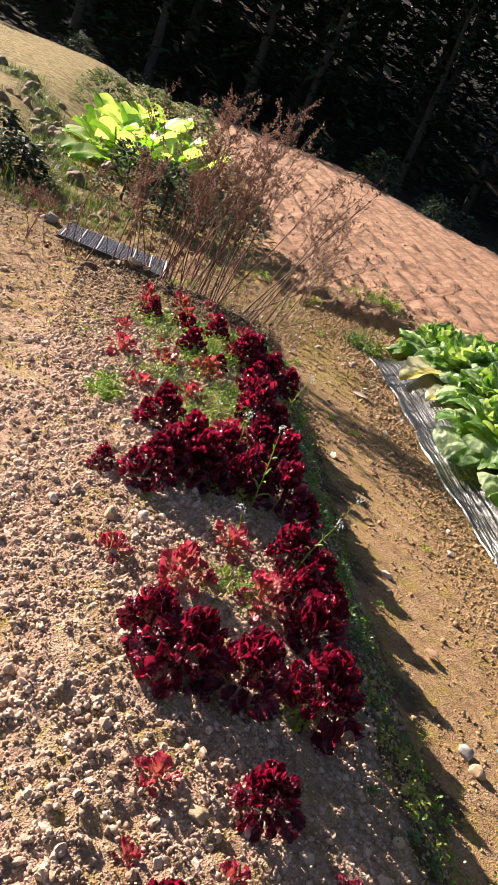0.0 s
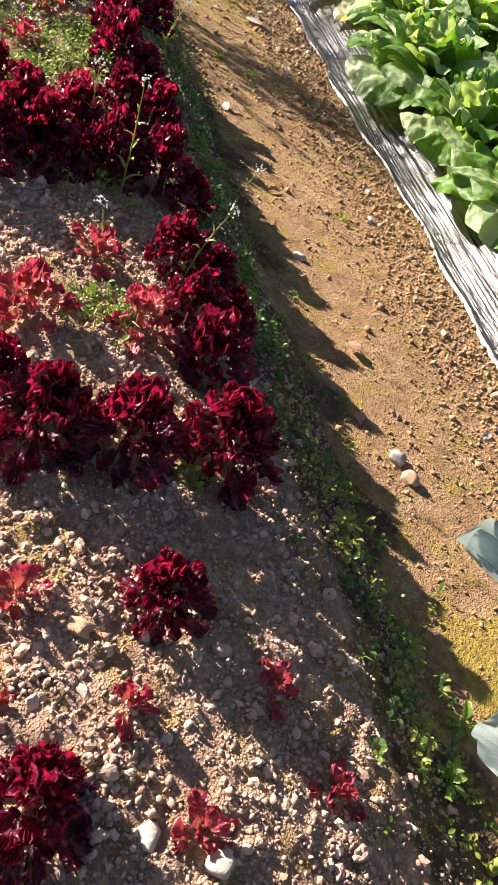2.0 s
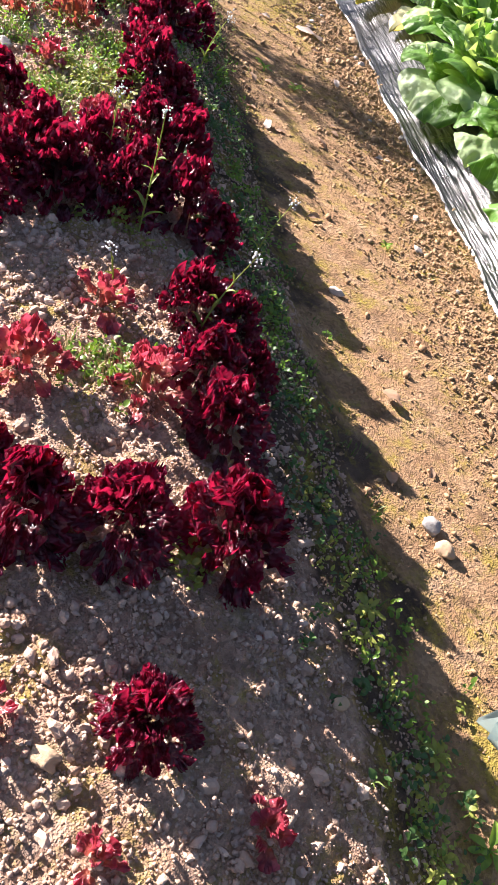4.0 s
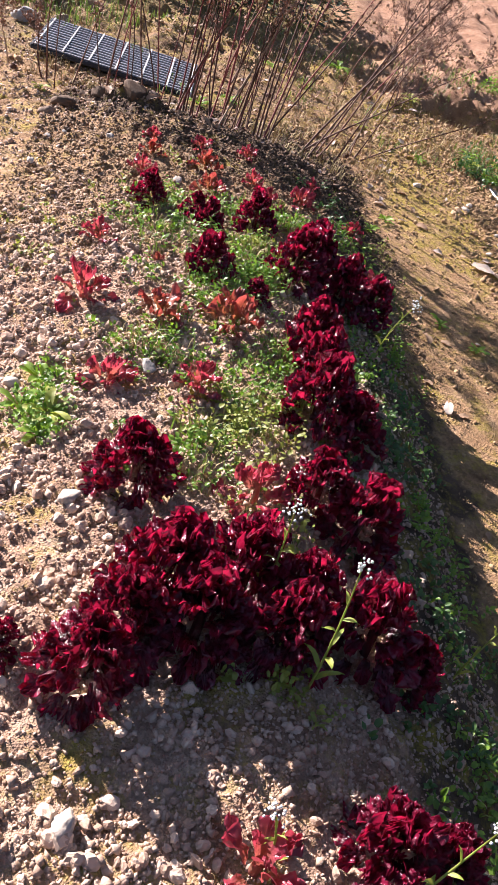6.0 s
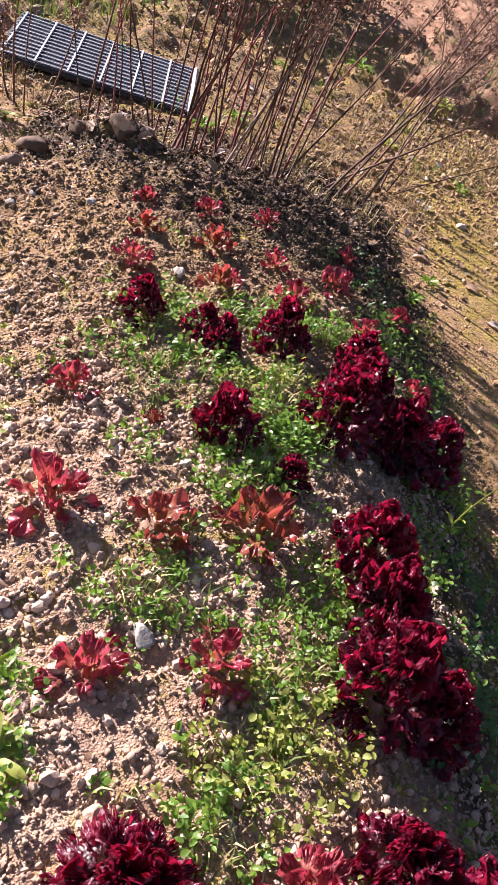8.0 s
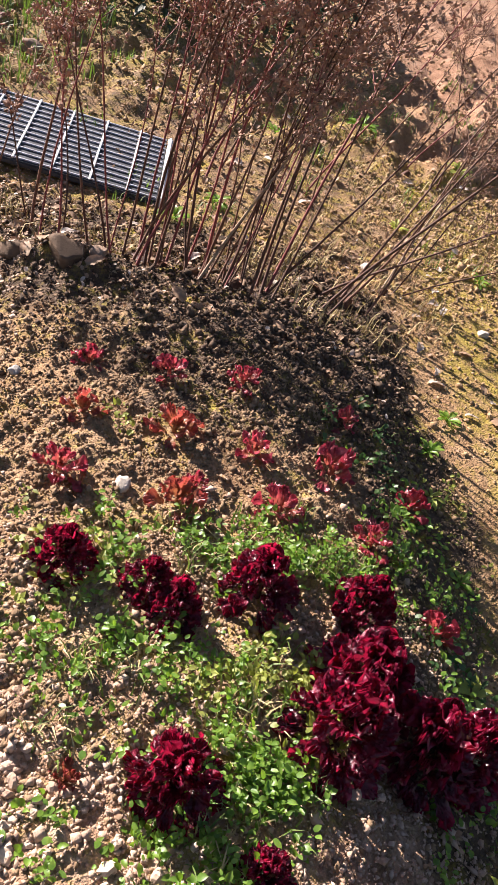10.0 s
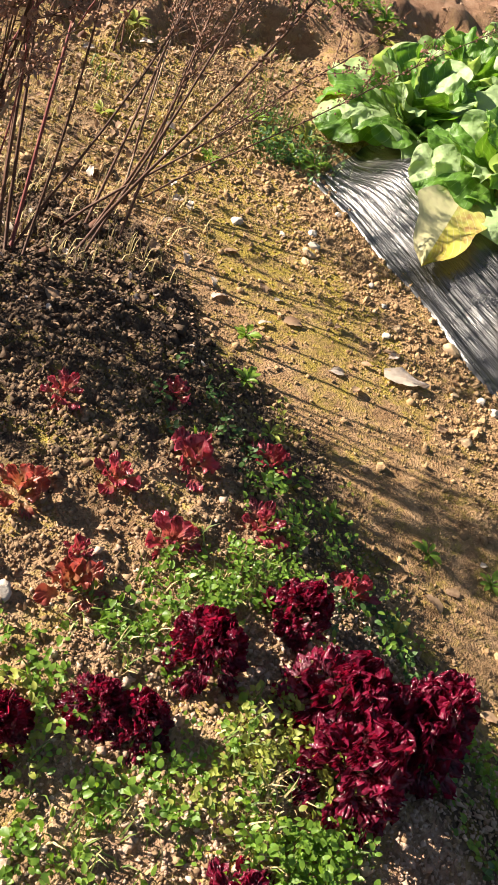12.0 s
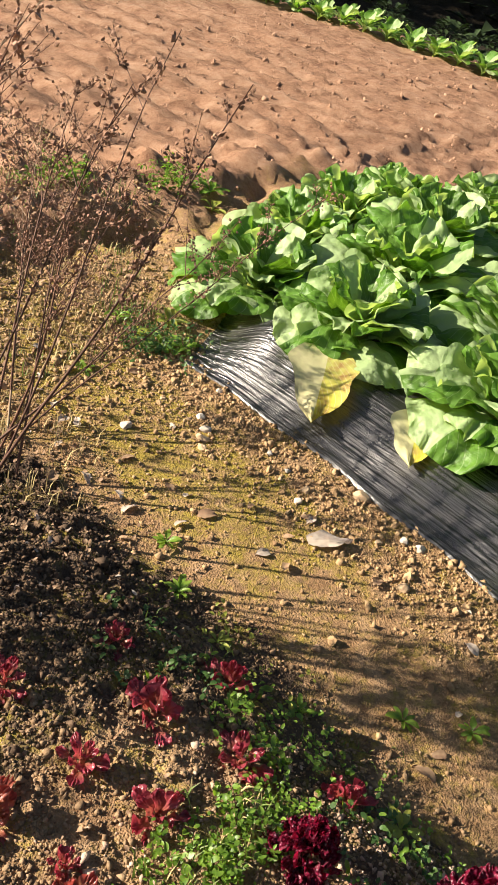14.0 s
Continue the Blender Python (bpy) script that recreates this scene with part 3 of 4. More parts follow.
crumbs("field_clods", field_clod_mat, 1800, (2.0, 12.0, 6.8, 15.0), (0.008, 0.030), lambda x, y: smooth(2.0, 2.6, x) * smooth(17, 7, y), "red clods on the tilled field", -0.2, lumpy=True)


def stone(x, y, size, mat, label, flatness=0.72, group="stones on the soil"):
    m = rng.uniform(0, 6.28)
    v = ICO3_V.copy()
    seed = Vector(tuple(rng.uniform(-50, 50, 3)))
    v = np.array([p * (1 + 0.42 * noise.noise(Vector(p) * 1.3 + seed) + 0.22 * noise.noise(Vector(p) * 3.1 + seed) + 0.10 * noise.noise(Vector(p) * 7 + seed)) for p in v])
    for _ in range(5):                      # broken faces
        n = rng.normal(size=3)
        n /= np.linalg.norm(n)
        d = v @ n - rng.uniform(0.55, 0.8)
        v -= np.outer(np.maximum(d, 0), n)
    v *= (size * rng.uniform(0.85, 1.25), size * rng.uniform(0.75, 1.0), size * flatness)
    me = mesh("stone", v, ICO3_F, mat)
    thing("stone", me, set_on(x, y, m, sink=-size * flatness * 0.35), label, "stone", group)


STONES = [
    (0.84, -0.21, 0.024, pale_stone, "rounded white stone on the lettuce bed"),
    (0.95, -0.27, 0.028, pale_stone, "flat white stone half sunk in the bed"),
    (0.75, 0.15, 0.028, tan_stone, "tan brick fragment on the lettuce bed"),
    (1.35, 0.27, 0.022, tan_stone, "lump of crusted sandy soil at the bed's edge"),
    (1.88, 0.88, 0.030, grey_stone, "grey stone standing at the edge of the path"),
    (1.90, 0.80, 0.034, tan_stone, "long tan stone lying at the edge of the path"),
    (1.83, 1.92, 0.022, pale_stone, "pale stone beside a patch of moss"),
    (2.38, 2.57, 0.018, pale_stone, "small pale stone on the sandy path"),
    (0.87, 0.52, 0.036, grey_stone, "grey stone in the shade of the lettuces"),
    (0.46, 2.00, 0.026, pale_stone, "flat pale stone on the bare soil"),
    (0.60, 2.53, 0.026, grey_stone, "grey stone between two small lettuces"),
    (0.62, 3.81, 0.022, pale_stone, "small pale stone among the seedlings"),
    (0.45, 1.25, 0.032, tan_stone, "broad clod of pale soil on the bed"),
    (0.56, 1.28, 0.024, pale_stone, "pale clod beside the maroon lettuces"),
    (0.02, 4.47, 0.040, rock_dark, "dark clod at the end of the bed"),
    (0.07, 4.58, 0.055, humus_crumb_mat, "dark earthy rock at the end of the bed"),
    (0.22, 4.78, 0.052, humus_crumb_mat, "dark clod on the mound under the stems"),
    (0.47, 4.78, 0.036, rock_dark, "dark clod on the mound under the stems"),
    (0.37, 4.73, 0.062, humus_crumb_mat, "dark clod on the mound under the stems"),
    (2.24, 4.99, 0.026, tan_stone, "tan stone on the mossy path"),
    (2.29, 5.03, 0.020, pale_stone, "small pale stone on the mossy path"),
    (2.20, 4.95, 0.018, tan_stone, "small tan stone on the mossy path"),
    (2.556, 4.41, 0.034, tan_stone, "yellowish stone against the black film"),
    (2.50, 4.16, 0.022, pale_stone, "white stone against the black film"),
    (2.52, 4.10, 0.020, pale_stone, "white stone against the black film"),
    (2.30, 4.02, 0.026, tan_stone, "tan stone on the sandy path"),
    (2.02, 5.20, 0.024, pale_stone, "pale stone on the mossy path"),
    (-0.40, 6.20, 0.070, grey_stone, "grey rock beside the slatted tray"),
    (-0.20, 6.42, 0.050, rock_dark, "dark rock behind the slatted tray"),
    (-0.30, 6.75, 0.080, rock_dark, "dark rock in the weedy strip"),
    (-0.55, 6.70, 0.090, rock_dark, "dark rock in the weedy strip"),
    (-0.05, 6.85, 0.070, rock_dark, "dark rock in the weedy strip"),
]
for sx, sy, size, mat, label in STONES:
    stone(sx, sy, size, mat, label)
for i in range(34):                         # dark rocks in the weedy strip up the slope
    sy = rng.uniform(8.2, 14.5)
    stone(-0.66 - 0.29 * (sy - 9) + rng.normal(0, 0.22), sy, rng.uniform(0.05, 0.13), rock_dark, "dark rock in the weedy strip up the slope", group="rocks in the weedy strip")
for _ in range(46):                         # smaller stones along the film and over the soil
    along = rng.random() < 0.55
    sx, sy = (rng.uniform(2.28, 2.56), rng.uniform(1.2, 5.3)) if along else (rng.uniform(-0.3, 0.75), rng.uniform(0.2, 4.3))
    stone(sx, sy, rng.uniform(0.010, 0.020), [pale_stone, tan_stone, grey_stone][rng.integers(3)], "small stone along the black film" if along else "small stone on the bare soil")


# ---------------------------------------------------------------- lettuces
def lettuce(leaves, mat, stalk_mat, size, group, label, frill, waves, grid, lift, tall, leaf, seed):
    """One loose-leaf lettuce: leaves set round a stalk, the inner ones higher up; lift gives the slopes of inner and outer leaves."""
    r = np.random.default_rng(seed)
    top = size * tall
    sv, sf = tube([(0, 0, -0.02), (0.002, 0, top * 0.5), (0, 0.002, top)], [0.010, 0.009, 0.006], 7)
    root = new("lettuce", mesh("stalk", sv, sf, stalk_mat))
    tagged(root, label, "lettuce", group)
    for i in range(leaves):
        k = (i + 0.5) / leaves                          # 0 inside, 1 outside
        L = size * leaf * r.uniform(0.8, 1.25)
        start = lift[0] + (lift[1] - lift[0]) * k + r.uniform(-12, 12)
        end = start - 15 - 45 * r.random()
        me = leaf_mesh("leaf", mat, L, L * r.uniform(0.6, 1.0), grid[0], grid[1], start, end, r.uniform(-0.2, 0.5),
                       L * frill, r.uniform(*waves), r, shape="fan", crinkle=L * 0.03, stalk=0.3, twist=r.uniform(-0.7, 0.7), curl=r.uniform(-0.05, 0.12), frilly=True)
        out = size * 0.55 * k
        a = radians(i * 137.5 + r.uniform(-25, 25))
        part("leaf", me, root, pose(out * math.cos(a), out * math.sin(a), top * (1 - 0.85 * k) * r.uniform(0.7, 1.1), 0, 0, math.degrees(a)))
    return root


BED = "lettuces in the bed"
KINDS = {
    "D": [lettuce(68, lettuce_dark, lettuce_dark, 0.115, BED, "dense maroon frilly lettuce growing in the gravelly bed", 0.15, (10, 15), (9, 29), (88, -20), 0.92, 0.42, s) for s in (11, 12, 13)],
    "R": [lettuce(12, lettuce_red, lettuce_pink, 0.075, BED, "small brick-red lettuce on the bare soil", 0.11, (7, 11), (9, 21), (82, 15), 0.40, 0.70, s) for s in (21, 22, 23, 24)],
    "P": [lettuce(22, lettuce_pink, lettuce_pink, 0.10, BED, "loose rosy-red lettuce with pale leaf bases", 0.13, (8, 13), (9, 25), (84, 8), 0.7, 0.58, s) for s in (31, 32)],
    "O": [lettuce(13, lettuce_orange, lettuce_orange, 0.085, BED, "bronze and orange lettuce among green weeds", 0.11, (7, 11), (9, 21), (82, 12), 0.42, 0.70, s) for s in (41, 42)],
}
SIZES = {"D": 0.115, "R": 0.075, "P": 0.10, "O": 0.085}
FRONT = [("D", 0.915, 0.19, 0.085), ("R", 0.826, -0.01, 0.042), ("R", 1.127, 0.02, 0.048), ("R", 0.93, -0.215, 0.055),
         ("R", 1.221, -0.165, 0.055), ("D", 0.648, -0.165, 0.095), ("R", 0.645, 0.21, 0.055), ("R", 0.60, 0.02, 0.04),
         ("D", 0.676, 0.58, 0.122), ("D", 0.877, 0.56, 0.11), ("D", 1.12, 0.58, 0.125), ("D", 0.60, 0.70, 0.09)]
SECOND = [("P", 0.701, 0.99, 0.095), ("P", 0.965, 0.97, 0.10), ("D", 1.12, 1.06, 0.10), ("D", 1.27, 1.13, 0.08), ("D", 1.15, 0.88, 0.11),
          ("R", 0.875, 1.25, 0.08), ("D", 1.12, 1.29, 0.105), ("D", 1.25, 1.30, 0.075), ("D", 1.15, 1.74, 0.115), ("D", 1.26, 1.72, 0.08),
          ("R", 0.47, 1.05, 0.06)]
MIDDLE = [("D", 0.60, 2.09, 0.108), ("D", 0.68, 1.79, 0.12), ("D", 0.55, 1.56, 0.10), ("D", 0.86, 1.83, 0.12), ("D", 1.0, 1.78, 0.10), ("D", 1.16, 2.08, 0.115),
          ("D", 0.39, 1.60, 0.05), ("P", 0.89, 2.08, 0.085), ("D", 1.06, 2.15, 0.10), ("R", 0.502, 2.45, 0.068), ("D", 0.76, 1.68, 0.115), ("D", 0.93, 1.70, 0.105), ("D", 0.62, 1.66, 0.10),
          ("R", 0.735, 2.48, 0.07), ("D", 1.10, 2.82, 0.105), ("D", 1.12, 2.66, 0.11), ("D", 1.08, 2.47, 0.12), ("D", 1.20, 2.45, 0.095)]
UPPER = [("R", 0.379, 2.84, 0.085), ("O", 0.612, 2.79, 0.08), ("O", 0.834, 2.825, 0.092), ("R", 0.383, 3.20, 0.058), ("O", 0.582, 3.13, 0.03),
         ("D", 0.761, 3.13, 0.085), ("D", 1.13, 3.37, 0.112), ("D", 1.06, 3.25, 0.108), ("D", 1.27, 3.25, 0.112), ("D", 1.37, 3.27, 0.09), ("D", 0.908, 2.99, 0.05),
         ("D", 0.517, 3.565, 0.068), ("D", 0.688, 3.54, 0.052), ("D", 0.747, 3.475, 0.058), ("D", 0.927, 3.555, 0.08), ("D", 1.172, 3.58, 0.08), ("R", 1.421, 3.62, 0.06)]
BACK = [("R", 0.498, 4.255, 0.046), ("R", 0.712, 4.26, 0.046), ("R", 0.916, 4.27, 0.052), ("R", 1.241, 4.265, 0.046), ("O", 0.502, 4.045, 0.048),
        ("O", 0.731, 4.025, 0.06), ("R", 0.944, 4.01, 0.052), ("R", 1.166, 4.035, 0.07), ("R", 1.423, 4.03, 0.062), ("R", 0.477, 3.83, 0.054),
        ("O", 0.746, 3.78, 0.055), ("R", 0.789, 3.85, 0.034), ("R", 0.99, 3.82, 0.06), ("R", 1.259, 3.825, 0.062)]
used = set()
for kind, lx, ly, lr in FRONT + SECOND + MIDDLE + UPPER + BACK:
    options = KINDS[kind]
    base = options[rng.integers(len(options))]
    k = lr / (SIZES[kind] * (0.80 if kind == "D" else 0.92))
    m = set_on(lx, ly, rng.uniform(0, 6.28), k, sink=0.004, tilt=(rng.uniform(-0.12, 0.12), rng.uniform(-0.12, 0.12)), stretch=1.2 if kind == "D" else 1.15)
    if base.name not in used:
        used.add(base.name)
        base.matrix_basis = m
    else:
        copy_thing(base, Matrix.Identity(4)).matrix_basis = m


# ---------------------------------------------------------------- black film and cabbages
def film_height(x, y):
    end = 5.46 + 0.55 * max(0, min(1.1, x - 2.60))
    rise = smooth(2.56, 2.93, x) * smooth(end, end - 0.38, y)
    return 0.012 + 0.17 * rise


def build_film():
    xs = np.concatenate([np.linspace(2.575, 3.05, 150), np.linspace(3.07, 5.6, 60)])
    ts = np.linspace(0, 1, 220)
    verts, faces = [], []
    for t in ts:
        for x in xs:
            end = 5.46 + 0.55 * max(0, min(1.1, x - 2.60))
            y = -2.0 + (end + 2.0) * t
            edge = 0.018 * math.sin(3.1 * y) + 0.012 * math.sin(11 * y + 1)
            xx = x + edge * smooth(3.0, 2.575, x)
            fan = (x - 2.575) * (1 + 0.4 * smooth(4.6, 5.4, y))
            wr = 0.006 * noise.noise(Vector((fan * 38, y * 0.8, 0))) + 0.0042 * noise.noise(Vector((fan * 95, y * 1.3, 4)))
            wr += 0.012 * noise.noise(Vector((x * 7, y * 5, 9))) * smooth(4.9, 5.4, y)
            z = film_height(x, y) + wr * (0.35 + 0.65 * smooth(2.575, 2.64, x))
            if x == xs[0]:
                z = -0.03
            verts.append((xx, y, z))
    n = len(xs)
    faces = [(i * n + j, i * n + j + 1, (i + 1) * n + j + 1, (i + 1) * n + j) for i in range(len(ts) - 1) for j in range(n - 1)]
    return thing("mulch_film", mesh("mulch_film", verts, faces, film_mat), Matrix.Identity(4), "wrinkled black plastic film stretched over the cabbage bed", "mulch film")


build_film()


def cabbage(seed, leaves=20, size=0.46, mat=None, label="large green Chinese cabbage with broad crinkled leaves on black film"):
    r = np.random.default_rng(seed)
    sv, sf = tube([(0, 0, -0.03), (0, 0, 0.05), (0, 0, 0.12)], [0.05, 0.06, 0.04], 10)
    root = new("cabbage", mesh("stalk", sv, sf, weed_pale))
    tagged(root, label, "cabbage", "cabbages on the black film")
    for i in range(leaves):
        k = (i + 0.5) / leaves
        L = size * (0.72 + 0.40 * k) * r.uniform(0.9, 1.1)
        start = 84 - 52 * k + r.uniform(-6, 6)
        end = start - 32 - 62 * k + r.uniform(-10, 10)
        me = leaf_mesh("leaf", mat or cabbage_green, L, L * r.uniform(0.8, 1.0), 27, 25, start, end, r.uniform(-0.15, 0.25), 0.022, r.uniform(5, 8), r,
                       shape="spoon", crinkle=0.0075, stalk=0.22, twist=r.uniform(-0.25, 0.25), curl=0.02)
        part("leaf", me, root, pose(0, 0, 0.05 * (1 - k), 0, 0, i * 137.5 + r.uniform(-18, 18)))
    return root


HEADS = [cabbage(51), cabbage(52), cabbage(53)]
PLOT = [(3.26, 5.74, 1.0), (3.20, 5.04, 0.96), (3.22, 4.28, 1.0), (2.98, 3.56, 1.02), (2.95, 2.88, 1.0), (2.98, 2.20, 1.0), (3.14, 1.5, 1.0),
        (3.90, 6.0, 1.05), (3.86, 5.30, 1.1), (3.86, 4.58, 1.0), (3.88, 3.88, 1.0), (3.84, 3.2, 1.0), (3.86, 2.5, 1.0),
        (4.60, 6.25, 1.05), (4.56, 5.55, 1.0), (4.58, 4.85, 1.0), (4.60, 4.15, 1.0), (5.3, 6.3, 1.0), (5.25, 5.6, 1.0), (5.3, 4.9, 1.0)]
for i, (cx, cy, ck) in enumerate(PLOT):
    m = Matrix.Translation((cx, cy, film_height(cx, cy) - 0.005)) @ pose(0, 0, 0, rng.uniform(-5, 5), rng.uniform(-5, 5), rng.uniform(0, 360)) @ Matrix.Scale(ck, 4)
    if i < 3:
        HEADS[i].matrix_basis = m
    else:
        copy_thing(HEADS[rng.integers(3)], Matrix.Identity(4)).matrix_basis = m


def single_leaf(name, mat, x, y, z, turn, L, W, start, end, label, seed, category="leaf", tilt=0.0, curl=0.0):
    r = np.random.default_rng(seed)
    me = leaf_mesh(name, mat, L, W, 13, 11, start, end, 0.12, L * 0.045, 4.0, r, shape="oval", crinkle=L * 0.012, curl=curl)
    return thing(name, me, pose(x, y, z, tilt, 0, turn), label, category)


single_leaf("yellow_leaf", cabbage_yellow, 2.93, 5.0, 0.24, 216, 0.42, 0.30, -8, -34, "yellowed cabbage leaf with a brown tip on black film", 61)
single_leaf("yellow_leaf", cabbage_yellow, 2.92, 4.50, 0.225, 216, 0.28, 0.20, -8, -36, "yellowed cabbage leaf lying on black film", 62)
single_leaf("yellow_leaf", cabbage_yellow, 3.0, 3.6, 0.17, 190, 0.22, 0.12, -4, -20, "withered yellow cabbage leaf lying on black film", 63)
single_leaf("fallen_leaf", pale_dead, 2.17, 4.36, 0.012, -35, 0.17, 0.08, 8, -10, "bleached dead leaf lying on the path", 64)
single_leaf("fallen_leaf", dry_leaf, 1.88, 1.42, 0.02, -60, 0.09, 0.045, 20, -20, "curled orange-brown dead leaf at the edge of the path", 65)


# ---------------------------------------------------------------- dry shrub at the end of the bed
def dry_stem(r, height, lean, azim, twiggy):
    """One stem with side twigs; also the places where its husks sit."""
    d = Vector((math.cos(azim), math.sin(azim), 0))
    pts, n = [], 9
    bend = r.uniform(-0.14, 0.18)
    for i in range(n):
        k = i / (n - 1)
        out = height * (math.tan(lean) * k * (0.75 + 0.25 * k)) + bend * k * k
        pts.append(d * out + Vector((0.022 * math.sin(5 * k + 3 * azim), 0.022 * math.cos(6 * k + azim), height * k)))
    pile, husks = Pile(), []
    thick = r.uniform(0.0032, 0.0068)
    pile.add(*tube(pts, [thick * (1 - 0.75 * i / (n - 1)) for i in range(n)], 5))
    for _ in range(twiggy):
        i = r.integers(4, n - 1)
        p = pts[i].lerp(pts[i + 1], r.random())
        a = azim + r.uniform(-2.2, 2.2)
        L = r.uniform(0.08, 0.32) * (1.25 - i / n)
        up = r.uniform(0.5, 1.3)
        q = p + Vector((math.cos(a), math.sin(a), up)) * L * 0.5 + Vector((0, 0, 0.01))
        e = p + Vector((math.cos(a), math.sin(a), up * 1.3)) * L
        pile.add(*tube([p, q, e], [0.0017, 0.0013, 0.0007], 3))
        husks += [q.lerp(e, t) for t in r.random(int(6 + 50 * L))]
        for _ in range(2):
            b = a + r.uniform(-1, 1)
            f = q + Vector((math.cos(b), math.sin(b), r.uniform(0.3, 1.2))) * L * 0.5
            pile.add(*tube([q, f], [0.0011, 0.0006], 3))
            husks += [q.lerp(f, t) for t in r.random(int(5 + 30 * L))]
    for k in r.uniform(0.5, 1.0, 70):                       # whorls up the spike
        i = min(n - 2, int(k * (n - 1)))
        husks.append(pts[i].lerp(pts[i + 1], k * (n - 1) - i))
    return pile, husks


def dry_shrub(x, y, stems, height, lean, azim, spread_az, radius, seed, twiggy, label, husk=1.0):
    r = np.random.default_rng(seed)
    v, f = tube([(0, 0, -0.05), (0, 0, 0.01), (0.01, 0, 0.03)], [0.022, 0.02, 0.01], 8)
    root = new("dry_shrub", mesh("root_crown", v, f, stem_brown))
    root.matrix_basis = Matrix.Translation((x, y, surface(x, y)))
    tagged(root, label, "shrub", "dry shrubs at the end of the bed")
    for _ in range(stems):
        h = height * r.uniform(0.6, 1.12)
        a = radians(azim + r.uniform(-spread_az, spread_az))
        ln = radians(max(2, r.normal(lean, 7)))
        pile, husks = dry_stem(r, h, ln, a, int(twiggy * r.uniform(0.6, 1.4)))
        rad, t = radius * math.sqrt(r.random()), r.uniform(0, 6.28)
        ox, oy = rad * math.cos(t), rad * math.sin(t) * 0.5
        oz = surface(x + ox, y + oy) - surface(x, y) - 0.02
        mat = stem_red if r.random() < 0.3 else (twig_pale if r.random() < 0.05 else stem_brown)
        stem = part("stem", pile.mesh("stem", mat), root, pose(ox, oy, oz))
        at = np.array([p[:] for p in husks]) + r.normal(size=(len(husks), 3)) * 0.009
        head = part("seed_head", scatter_mesh("seed_head", seed_brown, at, r.uniform(0.0025, 0.0088, len(at)) * husk, int(r.integers(9999)), stretch=(0.4, 1.5)), stem)
        head["kind"] = "stuff"
    return root


dry_shrub(0.36, 5.08, 8, 1.40, 5, 90, 180, 0.18, 71, 5, "dry brown upright stems with seed husks on a mound")
dry_shrub(0.68, 5.02, 14, 1.45, 6, 60, 150, 0.14, 72, 7, "clump of dry reddish stems with seed husks")
dry_shrub(0.94, 4.97, 15, 1.42, 9, 20, 90, 0.16, 73, 7, "clump of dry reddish-brown stems with seed husks")
dry_shrub(1.16, 4.98, 5, 1.30, 20, 10, 60, 0.18, 74, 6, "leaning clump of dry brown stems")
dry_shrub(1.42, 5.18, 4, 1.05, 38, 20, 45, 0.16, 75, 11, "twiggy brown shrub leaning over the path", 0.7)
dry_shrub(1.60, 5.34, 4, 0.85, 47, 15, 40, 0.12, 76, 12, "low twiggy brown shrub leaning over the path", 0.7)
dry_shrub(0.08, 5.20, 5, 0.95, 9, 90, 180, 0.20, 79, 7, "low dry brush beside the mound")
dry_shrub(-0.30, 5.35, 4, 0.45, 12, 90, 180, 0.20, 80, 7, "low dry brush beside the slatted tray")
dry_shrub(1.15, 6.0, 6, 1.3, 12, 40, 160, 0.30, 77, 6, "dry brown stems with seed husks behind the bed")
dry_shrub(1.9, 6.5, 5, 1.0, 20, 20, 120, 0.35, 78, 9, "dry twiggy stems at the edge of the field", 0.7)


# ---------------------------------------------------------------- slatted tray
def box(name, mat, parent, size, at, bevel=0.003):
    bm = bmesh.new()
    bmesh.ops.create_cube(bm, size=1)
    bmesh.ops.scale(bm, vec=size, verts=bm.verts)
    bmesh.ops.bevel(bm, geom=bm.edges[:], offset=min(bevel, min(size) * 0.3), segments=2, affect="EDGES")
    me = bpy.data.meshes.new(name)
    bm.to_mesh(me)
    bm.free()
    me.materials.append(mat)
    return part(name, me, parent, Matrix.Translation(at))


def slatted_tray():
    tray = new("slatted_tray")
    tray.matrix_basis = pose(0.20, 5.93, 0.030, -2, 2, -2)
    tagged(tray, "weathered black slatted plastic tray with white ribs lying on the ground", "tray")
    box("base", tray_black, tray, (0.92, 0.62, 0.024), (0, 0, -0.012), 0.006)
    for i in range(13):
        box("slat", tray_slat, tray, (0.90, 0.009, 0.006), (0, -0.29 + 0.0483 * i, 0.004), 0.002)
    for i in range(6):
        box("rib", tray_white, tray, (0.010, 0.61, 0.006), (-0.43 + 0.152 * i, 0, 0.007), 0.003)
    box("end_cap", tray_white, tray, (0.022, 0.62, 0.045), (0.468, 0, -0.008), 0.008)
    return tray


slatted_tray()


# ---------------------------------------------------------------- weeds
_r = np.random.default_rng(90)
SMALL_LEAVES = [leaf_grid(1.0, _r.uniform(0.4, 0.75), 4, 3, _r.uniform(-5, 70), _r.uniform(-50, 30), _r.uniform(-0.2, 0.6), 0, 1, _r) for _ in range(24)]
SPRAYS = [leaf_grid(1.0, _r.uniform(0.3, 0.55), 3, 3, _r.uniform(-30, 40), _r.uniform(-60, 0), 0.3, 0.05, 3, _r) for _ in range(24)]


def turned(shape, size, angle, at):
    v, f, uv = shape
    c, s = math.cos(angle), math.sin(angle)
    return np.array(v) @ np.array(((c, s, 0), (-s, c, 0), (0, 0, 1))) * size + at, f, uv


